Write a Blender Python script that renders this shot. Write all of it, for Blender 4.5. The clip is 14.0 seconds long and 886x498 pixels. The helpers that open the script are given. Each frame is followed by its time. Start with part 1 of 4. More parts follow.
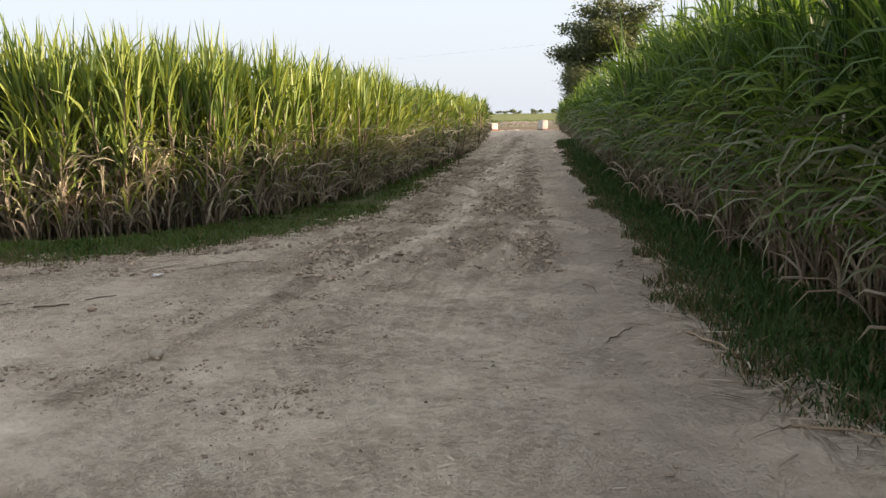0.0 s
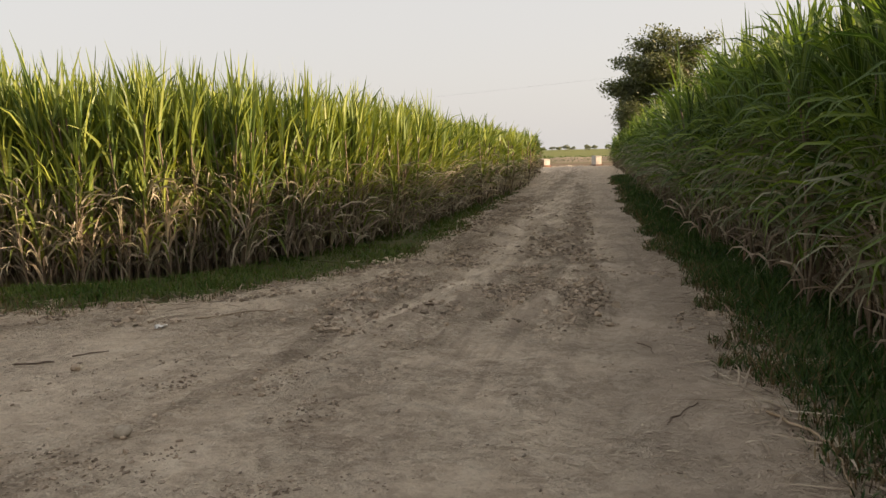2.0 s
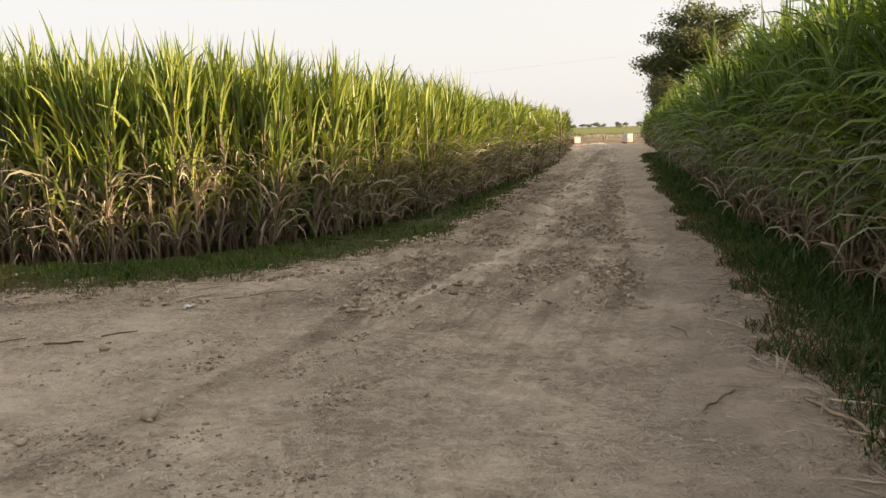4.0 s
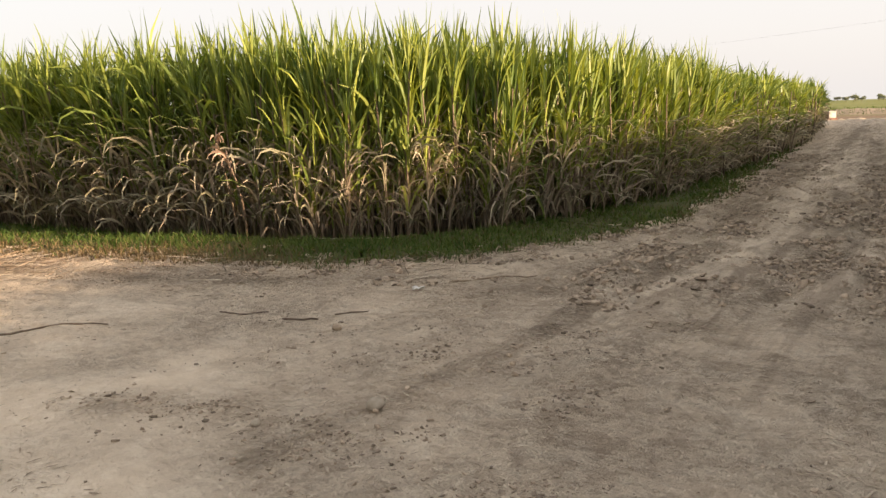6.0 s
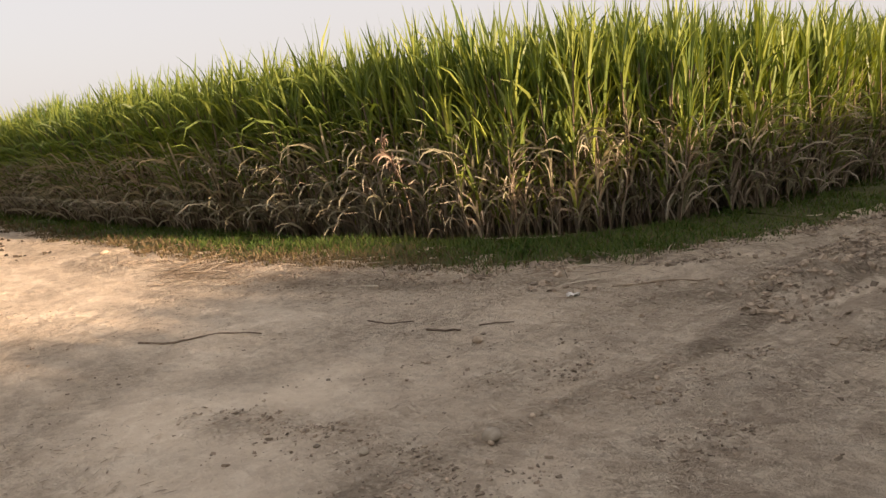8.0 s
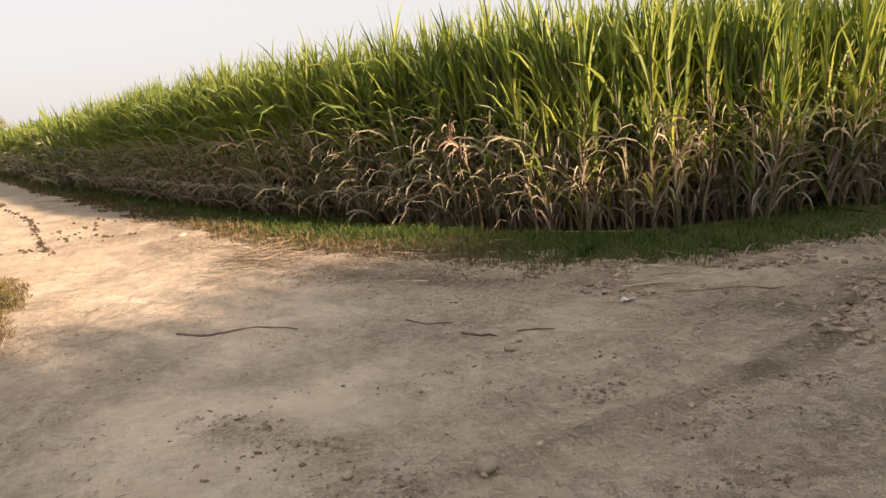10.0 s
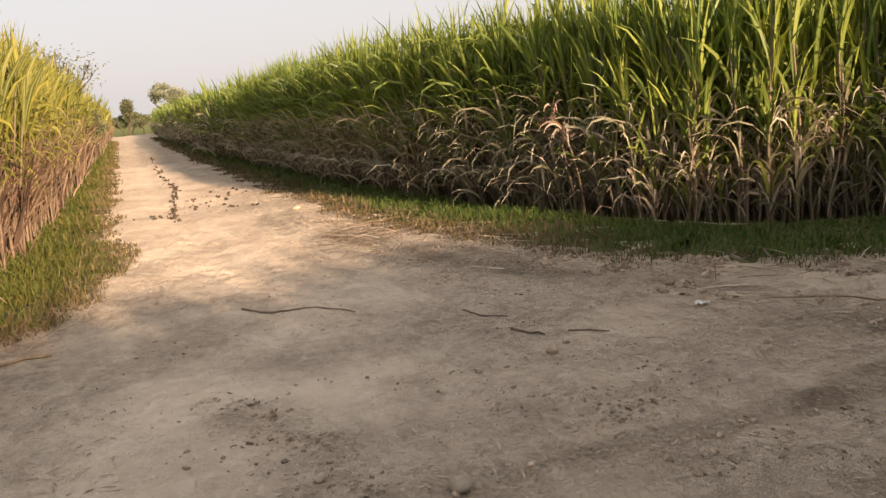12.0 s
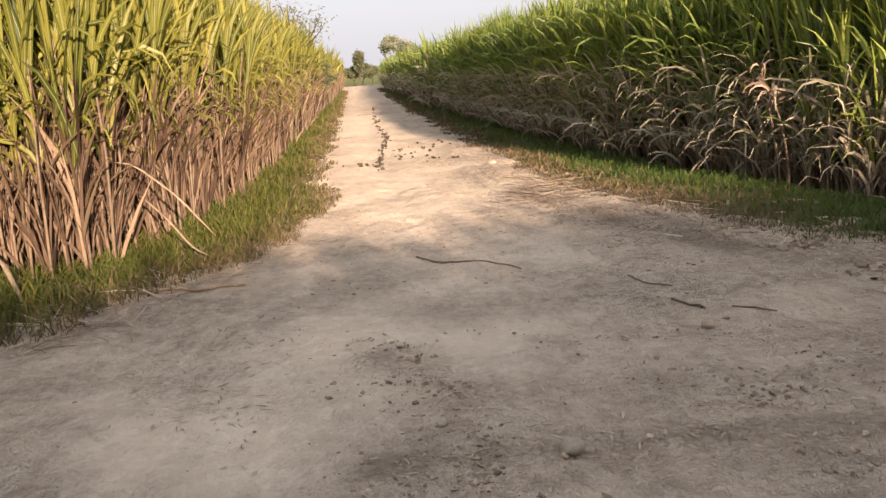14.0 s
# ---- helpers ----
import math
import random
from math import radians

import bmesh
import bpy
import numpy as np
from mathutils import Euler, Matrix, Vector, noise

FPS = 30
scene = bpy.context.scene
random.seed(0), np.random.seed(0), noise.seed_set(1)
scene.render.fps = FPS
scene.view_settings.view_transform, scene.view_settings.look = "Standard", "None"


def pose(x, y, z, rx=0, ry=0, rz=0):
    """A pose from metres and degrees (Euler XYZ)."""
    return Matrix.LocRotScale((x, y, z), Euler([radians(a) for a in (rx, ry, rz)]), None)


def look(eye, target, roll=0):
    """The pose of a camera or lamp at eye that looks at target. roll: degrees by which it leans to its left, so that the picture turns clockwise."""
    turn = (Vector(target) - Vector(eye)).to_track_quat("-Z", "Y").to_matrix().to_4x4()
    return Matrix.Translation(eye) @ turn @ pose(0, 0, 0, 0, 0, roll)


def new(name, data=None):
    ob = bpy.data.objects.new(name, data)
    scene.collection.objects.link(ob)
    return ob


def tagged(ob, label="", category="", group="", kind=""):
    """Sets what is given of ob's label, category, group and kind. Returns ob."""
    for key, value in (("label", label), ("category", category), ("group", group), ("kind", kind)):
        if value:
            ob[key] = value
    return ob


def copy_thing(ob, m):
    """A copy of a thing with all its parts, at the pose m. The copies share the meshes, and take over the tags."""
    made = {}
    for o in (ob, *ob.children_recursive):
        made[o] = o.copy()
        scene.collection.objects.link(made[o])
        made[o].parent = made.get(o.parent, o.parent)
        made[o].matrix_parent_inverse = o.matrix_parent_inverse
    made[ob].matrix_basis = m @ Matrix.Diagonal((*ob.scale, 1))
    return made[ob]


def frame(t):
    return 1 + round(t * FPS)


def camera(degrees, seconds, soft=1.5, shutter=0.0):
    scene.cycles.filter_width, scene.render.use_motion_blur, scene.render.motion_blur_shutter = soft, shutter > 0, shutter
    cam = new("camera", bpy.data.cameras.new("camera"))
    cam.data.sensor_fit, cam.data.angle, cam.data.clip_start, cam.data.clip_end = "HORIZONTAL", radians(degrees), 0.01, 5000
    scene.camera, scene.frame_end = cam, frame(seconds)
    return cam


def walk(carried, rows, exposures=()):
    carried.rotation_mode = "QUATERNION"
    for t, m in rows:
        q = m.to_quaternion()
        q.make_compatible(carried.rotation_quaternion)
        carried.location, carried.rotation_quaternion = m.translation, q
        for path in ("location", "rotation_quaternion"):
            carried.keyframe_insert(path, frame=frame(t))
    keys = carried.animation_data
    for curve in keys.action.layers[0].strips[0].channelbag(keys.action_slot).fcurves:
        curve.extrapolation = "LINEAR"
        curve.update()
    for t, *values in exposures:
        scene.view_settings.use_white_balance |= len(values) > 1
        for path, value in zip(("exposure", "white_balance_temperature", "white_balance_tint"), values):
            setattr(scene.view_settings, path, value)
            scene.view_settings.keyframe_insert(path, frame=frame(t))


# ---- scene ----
cam = camera(57.3, 14.0, soft=1.45)

PATH = [
    (0, (0.486, -2.136, 1.595), (0.078, -0.206, 1.268), -1.1),
    (0.5, (0.46, -1.845, 1.586), (0.018, 0.082, 1.288), -1.0),
    (1, (0.431, -1.581, 1.585), (-0.041, 0.343, 1.313), -1.1),
    (1.5, (0.413, -1.356, 1.587), (-0.09, 0.564, 1.338), -1.2),
    (2, (0.458, -1.157, 1.567), (-0.078, 0.755, 1.33), -1.4),
    (4.5, (0.391, -0.977, 1.579), (-0.269, 0.885, 1.27), -1.5),
    (5, (0.289, -0.867, 1.603), (-0.497, 0.943, 1.276), -1.1),
    (5.5, (0.233, -0.806, 1.622), (-0.709, 0.926, 1.287), -1.2),
    (6, (0.196, -0.706, 1.611), (-0.9, 0.934, 1.28), -1.9),
    (6.5, (0.227, -0.574, 1.625), (-1.007, 0.966, 1.302), -3.0),
    (7, (0.198, -0.351, 1.605), (-1.144, 1.097, 1.286), -4.1),
    (7.5, (0.197, -0.196, 1.605), (-1.214, 1.185, 1.286), -4.8),
    (8, (0.271, -0.074, 1.644), (-1.2, 1.24, 1.319), -5.5),
    (10.5, (0.276, 0.808, 1.648), (-1.396, 1.85, 1.303), -5.1),
    (11, (0.269, 1.012, 1.626), (-1.447, 1.978, 1.28), -4.9),
    (11.5, (0.31, 1.207, 1.613), (-1.453, 2.081, 1.257), -4.9),
    (12, (0.359, 1.406, 1.616), (-1.452, 2.17, 1.247), -4.8),
    (12.5, (0.376, 1.555, 1.606), (-1.475, 2.208, 1.22), -4.7),
    (13, (0.401, 1.64, 1.57), (-1.482, 2.186, 1.172), -4.1),
    (13.5, (0.478, 1.707, 1.59), (-1.431, 2.132, 1.171), -4.0),
    (14, (0.511, 1.726, 1.613), (-1.425, 1.98, 1.177), -3.9),
]
EXPOSURES = [(0, 1.92, 5850, 10), (0.5, 1.87, 6150, 11), (1, 1.83, 6550, 11.5), (1.5, 1.91, 6600, 12), (2, 1.61, 6700, 12), (4.5, 1.96, 6700, 12), (5.5, 1.96, 6700, 13), (6, 1.95, 6700, 13.5), (6.5, 1.83, 6700, 14), (8, 1.64, 6750, 17), (10.5, 1.81, 6650, 16), (11, 1.83, 6700, 16), (11.5, 1.71, 6700, 16.5), (12, 1.65, 6700, 17), (13, 1.5, 6600, 18), (13.5, 1.64, 6600, 18), (14, 1.78, 6200, 18)]
walk(cam, [(t, look(eye, target, roll)) for t, eye, target, roll in PATH], EXPOSURES)

# ---- light ----
SUN_AZ, SUN_EL = radians(77), radians(15.0)
to_sun = Vector((math.sin(SUN_AZ) * math.cos(SUN_EL), math.cos(SUN_AZ) * math.cos(SUN_EL), math.sin(SUN_EL)))
world = bpy.data.worlds.new("world")
scene.world = world
world.use_nodes = True
wn = world.node_tree.nodes
wl = world.node_tree.links
sky = wn.new("ShaderNodeTexSky")
sky.sky_type, sky.sun_disc = "NISHITA", False
sky.sun_elevation, sky.sun_rotation = SUN_EL, SUN_AZ
sky.air_density, sky.dust_density, sky.ozone_density = 1.0, 4.0, 1.0
SKY = 0.05
bg = wn["Background"]
bg.inputs[1].default_value = SKY
haze = wn.new("ShaderNodeMix")
haze.data_type = "RGBA"
haze.inputs[0].default_value = 0.75
haze.inputs[7].default_value = (5.85, 5.75, 5.6, 1)
wl.new(sky.outputs[0], haze.inputs[6])
wl.new(haze.outputs[2], bg.inputs[0])
sun = new("sun", bpy.data.lights.new("sun", "SUN"))
sun.data.energy, sun.data.angle, sun.data.color = 4.1, radians(1.2), (1.0, 0.74, 0.5)
sun.matrix_basis = look(to_sun * 60, (0, 0, 0))


# ---- materials ----
def material(name, rough=0.8, spec=0.3):
    m = bpy.data.materials.new(name)
    m.use_nodes = True
    n, l = m.node_tree.nodes, m.node_tree.links
    b = n["Principled BSDF"]
    b.inputs["Roughness"].default_value = rough
    b.inputs["Specular IOR Level"].default_value = spec
    return m, n, l, b


def ramp(n, l, value, stops):
    r = n.new("ShaderNodeValToRGB")
    el = r.color_ramp.elements
    while len(el) < len(stops):
        el.new(0.5)
    for e, (p, c) in zip(el, stops):
        e.position, e.color = p, (*c, 1)
    l.new(value, r.inputs[0])
    return r.outputs[0]


def noise_node(n, l, scale, detail=4, vec=None, rough=0.6):
    t = n.new("ShaderNodeTexNoise")
    t.inputs["Scale"].default_value, t.inputs["Detail"].default_value, t.inputs["Roughness"].default_value = scale, detail, rough
    if vec is not None:
        l.new(vec, t.inputs["Vector"])
    return t.outputs[0]


def mix(n, l, fac, a, b, mode="MIX"):
    x = n.new("ShaderNodeMix")
    x.data_type, x.blend_type = "RGBA", mode
    for sock, v in ((x.inputs[0], fac), (x.inputs[6], a), (x.inputs[7], b)):
        if isinstance(v, (int, float)):
            sock.default_value = v
        elif isinstance(v, tuple):
            sock.default_value = (*v, 1)
        else:
            l.new(v, sock)
    return x.outputs[2]


def math_node(n, l, op, a, b=0.0):
    x = n.new("ShaderNodeMath")
    x.operation = op
    for sock, v in ((x.inputs[0], a), (x.inputs[1], b)):
        if isinstance(v, (int, float)):
            sock.default_value = v
        else:
            l.new(v, sock)
    return x.outputs[0]


def bump(n, l, b, heights, dist=0.02):
    last = None
    for h, s in heights:
        x = n.new("ShaderNodeBump")
        x.inputs["Strength"].default_value, x.inputs["Distance"].default_value = s, dist
        l.new(h, x.inputs["Height"])
        if last is not None:
            l.new(last, x.inputs["Normal"])
        last = x.outputs[0]
    l.new(last, b.inputs["Normal"])


def soil_material():
    """Packed earth: pale dust worn smooth, rough zones with brown flakes, long dark ruts and crumbled ridges."""
    m, n, l, b = material("packed_soil", 0.95, 0.15)
    g = n.new("ShaderNodeNewGeometry").outputs["Position"]
    loose, packed, lane = n.new("ShaderNodeAttribute"), n.new("ShaderNodeAttribute"), n.new("ShaderNodeAttribute")
    loose.attribute_name, packed.attribute_name, lane.attribute_name = "loose", "packed", "lane"
    along_lane = n.new("ShaderNodeMapping")
    along_lane.inputs["Scale"].default_value = (1.0, 0.09, 1)
    along_lane.inputs["Rotation"].default_value = (0, 0, radians(-4))
    l.new(g, along_lane.inputs[0])

    def level(value, lo, hi, top=1.0):
        return ramp(n, l, value, [(lo, (0, 0, 0)), (hi, (top, top, top))])

    zone = level(noise_node(n, l, 0.9, 4, g, 0.6), 0.4, 0.66)
    worn = math_node(n, l, "SUBTRACT", 1.0, math_node(n, l, "MULTIPLY", packed.outputs["Fac"], 0.7))
    rough = math_node(n, l, "MULTIPLY", math_node(n, l, "ADD", math_node(n, l, "MULTIPLY", zone, 0.6), 0.35), worn)

    def on_rough(value, lo, hi, top):
        return math_node(n, l, "MULTIPLY", level(value, lo, hi, top), rough)

    big = noise_node(n, l, 0.45, 5, g)
    mid = noise_node(n, l, 2.3, 6, g, 0.7)
    fine = noise_node(n, l, 26, 5, g, 0.75)
    streak = noise_node(n, l, 3.2, 6, g, 0.62)
    c = ramp(n, l, big, [(0.32, (0.64, 0.527, 0.398)), (0.5, (0.71, 0.595, 0.457)), (0.68, (0.75, 0.638, 0.498))])
    smooth = mix(n, l, level(streak, 0.3, 0.7), (0.63, 0.528, 0.406), (0.71, 0.606, 0.475))
    c = mix(n, l, math_node(n, l, "MULTIPLY", packed.outputs["Fac"], 0.75), c, smooth)
    # Brown and dusty mottling, which also paints in relief shading of uneven mud.
    c = mix(n, l, on_rough(mid, 0.44, 0.66, 0.5), c, (0.46, 0.368, 0.27))
    c = mix(n, l, level(streak, 0.52, 0.58, 0.55), c, (0.75, 0.65, 0.515))
    flake = noise_node(n, l, 5.2, 7, g, 0.72)
    c = mix(n, l, on_rough(flake, 0.49, 0.55, 0.85), c, (0.43, 0.335, 0.246))
    c = mix(n, l, level(noise_node(n, l, 8.5, 6, g, 0.7), 0.54, 0.6, 0.6), c, (0.75, 0.65, 0.515))
    patchy = noise_node(n, l, 11, 6, g, 0.7)
    c = mix(n, l, on_rough(patchy, 0.51, 0.57, 0.55), c, (0.31, 0.238, 0.174))
    c = mix(n, l, on_rough(fine, 0.52, 0.66, 0.25), c, (0.22, 0.17, 0.12))
    rut = noise_node(n, l, 5.5, 5, along_lane.outputs[0], 0.6)
    c = mix(n, l, math_node(n, l, "MULTIPLY", level(rut, 0.48, 0.58, 0.62), lane.outputs["Fac"]), c, (0.32, 0.252, 0.19))
    c = mix(n, l, math_node(n, l, "MULTIPLY", ramp(n, l, rut, [(0.36, (0.6, 0.6, 0.6)), (0.44, (0, 0, 0))]), lane.outputs["Fac"]), c, (0.62, 0.53, 0.415))
    # Darker strip beside the east cane: its shade painted into the soil.
    east_shade = n.new("ShaderNodeAttribute")
    east_shade.attribute_name = "east_shade"
    c = mix(n, l, math_node(n, l, "MULTIPLY", east_shade.outputs["Fac"], 0.75), c, mix(n, l, level(streak, 0.35, 0.65), (0.39, 0.316, 0.248), (0.49, 0.405, 0.322)))
    vor = n.new("ShaderNodeTexVoronoi")
    vor.inputs["Scale"].default_value = 20
    l.new(g, vor.inputs["Vector"])
    # Crumb centres pale, the gaps between them painted dark as shade.
    crumb = ramp(n, l, vor.outputs["Distance"], [(0.12, (0.52, 0.43, 0.325)), (0.42, (0.22, 0.168, 0.12))])
    crumb = mix(n, l, level(noise_node(n, l, 9, 4, g), 0.4, 0.65, 0.7), crumb, (0.4, 0.322, 0.236))
    c = mix(n, l, math_node(n, l, "MULTIPLY", loose.outputs["Fac"], 0.68), c, crumb)
    l.new(c, b.inputs["Base Color"])
    rub = math_node(n, l, "MULTIPLY", math_node(n, l, "SUBTRACT", 1.0, vor.outputs["Distance"]), loose.outputs["Fac"])
    bump(n, l, b, [(mid, 0.6), (on_rough(flake, 0.35, 0.7, 1.0), 1.0), (on_rough(patchy, 0.35, 0.7, 1.0), 0.8), (fine, 0.3), (rub, 1.0)], 0.08)
    return m


def ground_material():
    m, n, l, b = material("field_earth", 0.95, 0.1)
    g = n.new("ShaderNodeNewGeometry").outputs["Position"]
    ln = n.new("ShaderNodeVectorMath")
    ln.operation = "LENGTH"
    l.new(g, ln.inputs[0])
    nz = noise_node(n, l, 0.03, 5, g)
    crop = ramp(n, l, nz, [(0.35, (0.11, 0.135, 0.045)), (0.6, (0.17, 0.18, 0.065)), (0.75, (0.23, 0.205, 0.1))])
    earth = ramp(n, l, noise_node(n, l, 3, 6, g), [(0.3, (0.1, 0.075, 0.05)), (0.7, (0.2, 0.155, 0.11))])
    far = n.new("ShaderNodeMapRange")
    far.inputs[1].default_value, far.inputs[2].default_value = 90, 112
    l.new(ln.outputs["Value"], far.inputs[0])
    l.new(mix(n, l, far.outputs[0], earth, crop), b.inputs["Base Color"])
    bump(n, l, b, [(noise_node(n, l, 6, 5, g), 0.6)], 0.05)
    return m


def leaf_material(name, a, b_, c_, trans, transcol, rough=0.5, tip=None, rib=None):
    """Blades: hue per blade, paler rib along the middle, tips that have dried."""
    m, n, l, b = material(name, rough, 0.3 if rib else 0.2)
    geo = n.new("ShaderNodeNewGeometry")
    ri = geo.outputs["Random Per Island"]
    col = ramp(n, l, ri, [(0.05, a), (0.5, b_), (0.95, c_)])
    patch = noise_node(n, l, 0.6, 3, geo.outputs["Position"])
    col = mix(n, l, ramp(n, l, patch, [(0.35, (0, 0, 0)), (0.7, (0.45, 0.45, 0.45))]), col, c_)
    uv = n.new("ShaderNodeUVMap")
    sep = n.new("ShaderNodeSeparateXYZ")
    l.new(uv.outputs[0], sep.inputs[0])
    grain = noise_node(n, l, 40, 3, geo.outputs["Position"])
    col = mix(n, l, ramp(n, l, grain, [(0.4, (0, 0, 0)), (0.8, (0.3, 0.3, 0.3))]), col, tuple(v * 0.6 for v in a))
    if rib:
        d = math_node(n, l, "ABSOLUTE", math_node(n, l, "SUBTRACT", sep.outputs[0], 0.5))
        col = mix(n, l, ramp(n, l, d, [(0.05, (0.75, 0.75, 0.75)), (0.11, (0, 0, 0))]), col, rib)
    if tip:
        v = math_node(n, l, "ADD", sep.outputs[1], math_node(n, l, "MULTIPLY", ri, 0.35))
        col = mix(n, l, ramp(n, l, v, [(1.08, (0, 0, 0)), (1.3, (0.85, 0.85, 0.85))]), col, tip)
    l.new(col, b.inputs["Base Color"])
    t = n.new("ShaderNodeBsdfTranslucent")
    l.new(mix(n, l, 1.0, col, transcol, "MULTIPLY"), t.inputs[0])
    ms = n.new("ShaderNodeMixShader")
    ms.inputs[0].default_value = trans
    l.new(b.outputs[0], ms.inputs[1])
    l.new(t.outputs[0], ms.inputs[2])
    l.new(ms.outputs[0], n["Material Output"].inputs[0])
    return m


def plain_material(name, a, c, rough=0.85, scale=8.0, bumps=0.4, island=False):
    m, n, l, b = material(name, rough, 0.25)
    geo = n.new("ShaderNodeNewGeometry")
    nz = noise_node(n, l, scale, 6, geo.outputs["Position"], 0.65)
    col = ramp(n, l, nz, [(0.3, a), (0.7, c)])
    if island:
        k = ramp(n, l, geo.outputs["Random Per Island"], [(0.0, (0.6, 0.6, 0.6)), (1.0, (1.25, 1.22, 1.18))])
        col = mix(n, l, 1.0, col, k, "MULTIPLY")
    oi = n.new("ShaderNodeObjectInfo")
    k2 = ramp(n, l, oi.outputs["Random"], [(0.0, (0.85, 0.85, 0.85)), (1.0, (1.1, 1.1, 1.1))])
    col = mix(n, l, 1.0, col, k2, "MULTIPLY")
    l.new(col, b.inputs["Base Color"])
    bump(n, l, b, [(noise_node(n, l, scale * 5, 4, geo.outputs["Position"]), bumps)], 0.01)
    return m


def stalk_material():
    m, n, l, b = material("cane_stalk", 0.55, 0.35)
    uv = n.new("ShaderNodeUVMap")
    sep = n.new("ShaderNodeSeparateXYZ")
    l.new(uv.outputs[0], sep.inputs[0])
    geo = n.new("ShaderNodeNewGeometry")
    fr = math_node(n, l, "FRACT", math_node(n, l, "MULTIPLY", sep.outputs[1], 9.0))
    col = ramp(n, l, geo.outputs["Random Per Island"], [(0.0, (0.07, 0.045, 0.034)), (0.5, (0.14, 0.098, 0.068)), (1.0, (0.15, 0.135, 0.07))])
    col = mix(n, l, ramp(n, l, fr, [(0.03, (0.8, 0.8, 0.8)), (0.09, (0, 0, 0))]), col, (0.08, 0.05, 0.035))
    col = mix(n, l, ramp(n, l, noise_node(n, l, 18, 4, geo.outputs["Position"]), [(0.45, (0, 0, 0)), (0.7, (0.6, 0.6, 0.6))]), col, (0.24, 0.185, 0.13))
    l.new(col, b.inputs["Base Color"])
    return m


SOIL = soil_material()
EARTH = ground_material()
CANE = leaf_material("cane_leaf", (0.035, 0.08, 0.014), (0.12, 0.185, 0.03), (0.295, 0.33, 0.056), 0.27, (1.2, 1.15, 0.42), 0.45, (0.30, 0.25, 0.11), (0.26, 0.32, 0.15))
# East field leaves: greener copy of CANE, its shade darkened into the colours.
CANE_SHADED = leaf_material("shaded_cane_leaf", (0.01, 0.028, 0.006), (0.045, 0.095, 0.017), (0.2, 0.265, 0.06), 0.4, (1.15, 1.25, 0.4), 0.5, (0.30, 0.25, 0.11), (0.2, 0.27, 0.12))
# Slightly darker copy of CANE: shade on the side lane's face put into colour.
CANE_SHADY = leaf_material("shady_side_cane_leaf", (0.03, 0.07, 0.014), (0.1, 0.165, 0.029), (0.27, 0.31, 0.062), 0.35, (1.2, 1.2, 0.42), 0.45, (0.30, 0.25, 0.11), (0.24, 0.3, 0.14))
DRY = leaf_material("dry_cane_leaf", (0.07, 0.053, 0.039), (0.245, 0.193, 0.143), (0.51, 0.43, 0.33), 0.2, (1.1, 0.92, 0.75), 0.75)
STALK = stalk_material()
PALELEAF = leaf_material("withering_cane_leaf", (0.13, 0.135, 0.07), (0.36, 0.33, 0.225), (0.56, 0.5, 0.39), 0.25, (1.1, 1.0, 0.7), 0.55)
# Darker copy of PALELEAF for the east field, shade included in the tones.
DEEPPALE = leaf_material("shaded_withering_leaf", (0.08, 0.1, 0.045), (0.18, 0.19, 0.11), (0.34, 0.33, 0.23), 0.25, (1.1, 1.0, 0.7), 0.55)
TAN = leaf_material("tan_hanging_leaf", (0.07, 0.042, 0.025), (0.15, 0.105, 0.065), (0.33, 0.25, 0.155), 0.25, (1.1, 0.95, 0.6), 0.65)
REDDRY = leaf_material("reddish_dry_cane_leaf", (0.026, 0.014, 0.01), (0.115, 0.072, 0.049), (0.34, 0.245, 0.168), 0.22, (1.1, 0.9, 0.65), 0.75)
# South field leaves, yellowed to carry the warm sunlight in their colour.
CANE_SUNLIT = leaf_material("sunlit_cane_leaf", (0.055, 0.075, 0.014), (0.15, 0.165, 0.026), (0.32, 0.3, 0.052), 0.4, (1.2, 1.1, 0.45), 0.42, (0.32, 0.25, 0.10), (0.34, 0.34, 0.17))
DEAD = leaf_material("dead_pink_leaf", (0.2, 0.14, 0.105), (0.32, 0.235, 0.18), (0.44, 0.34, 0.265), 0.2, (1.1, 0.9, 0.7), 0.75)
CHAFF = leaf_material("trodden_leaf", (0.2, 0.155, 0.115), (0.36, 0.29, 0.215), (0.62, 0.54, 0.42), 0.1, (1, 0.9, 0.7), 0.85)
GRASS = leaf_material("verge_grass", (0.028, 0.072, 0.013), (0.06, 0.12, 0.022), (0.13, 0.15, 0.04), 0.3, (1.1, 1.2, 0.5), 0.6, (0.28, 0.23, 0.11))
# Yellower grass for the south bank, sunlight painted into its tones.
SUNGRASS = leaf_material("sunlit_bank_grass", (0.035, 0.062, 0.011), (0.085, 0.115, 0.02), (0.17, 0.155, 0.045), 0.3, (1.2, 1.15, 0.45), 0.6, (0.28, 0.23, 0.11))
# Darker copy of GRASS: shade under the overhanging cane put into its colour.
SHADEGRASS = leaf_material("shade_dark_grass", (0.014, 0.04, 0.011), (0.032, 0.078, 0.018), (0.08, 0.12, 0.034), 0.25, (1.1, 1.2, 0.5), 0.6)
DRYGRASS = leaf_material("withered_grass", (0.075, 0.055, 0.03), (0.135, 0.1, 0.052), (0.22, 0.168, 0.09), 0.2, (1.1, 1, 0.7), 0.7)
CLOD = plain_material("dried_mud", (0.19, 0.149, 0.112), (0.5, 0.415, 0.32), 0.95, 14, 0.7, True)
DARK_CLOD = plain_material("dark_clod", (0.035, 0.028, 0.02), (0.11, 0.085, 0.06), 0.95, 14, 0.7)
PALE = plain_material("pale_stone", (0.33, 0.28, 0.215), (0.47, 0.41, 0.325), 0.85, 20, 0.5)
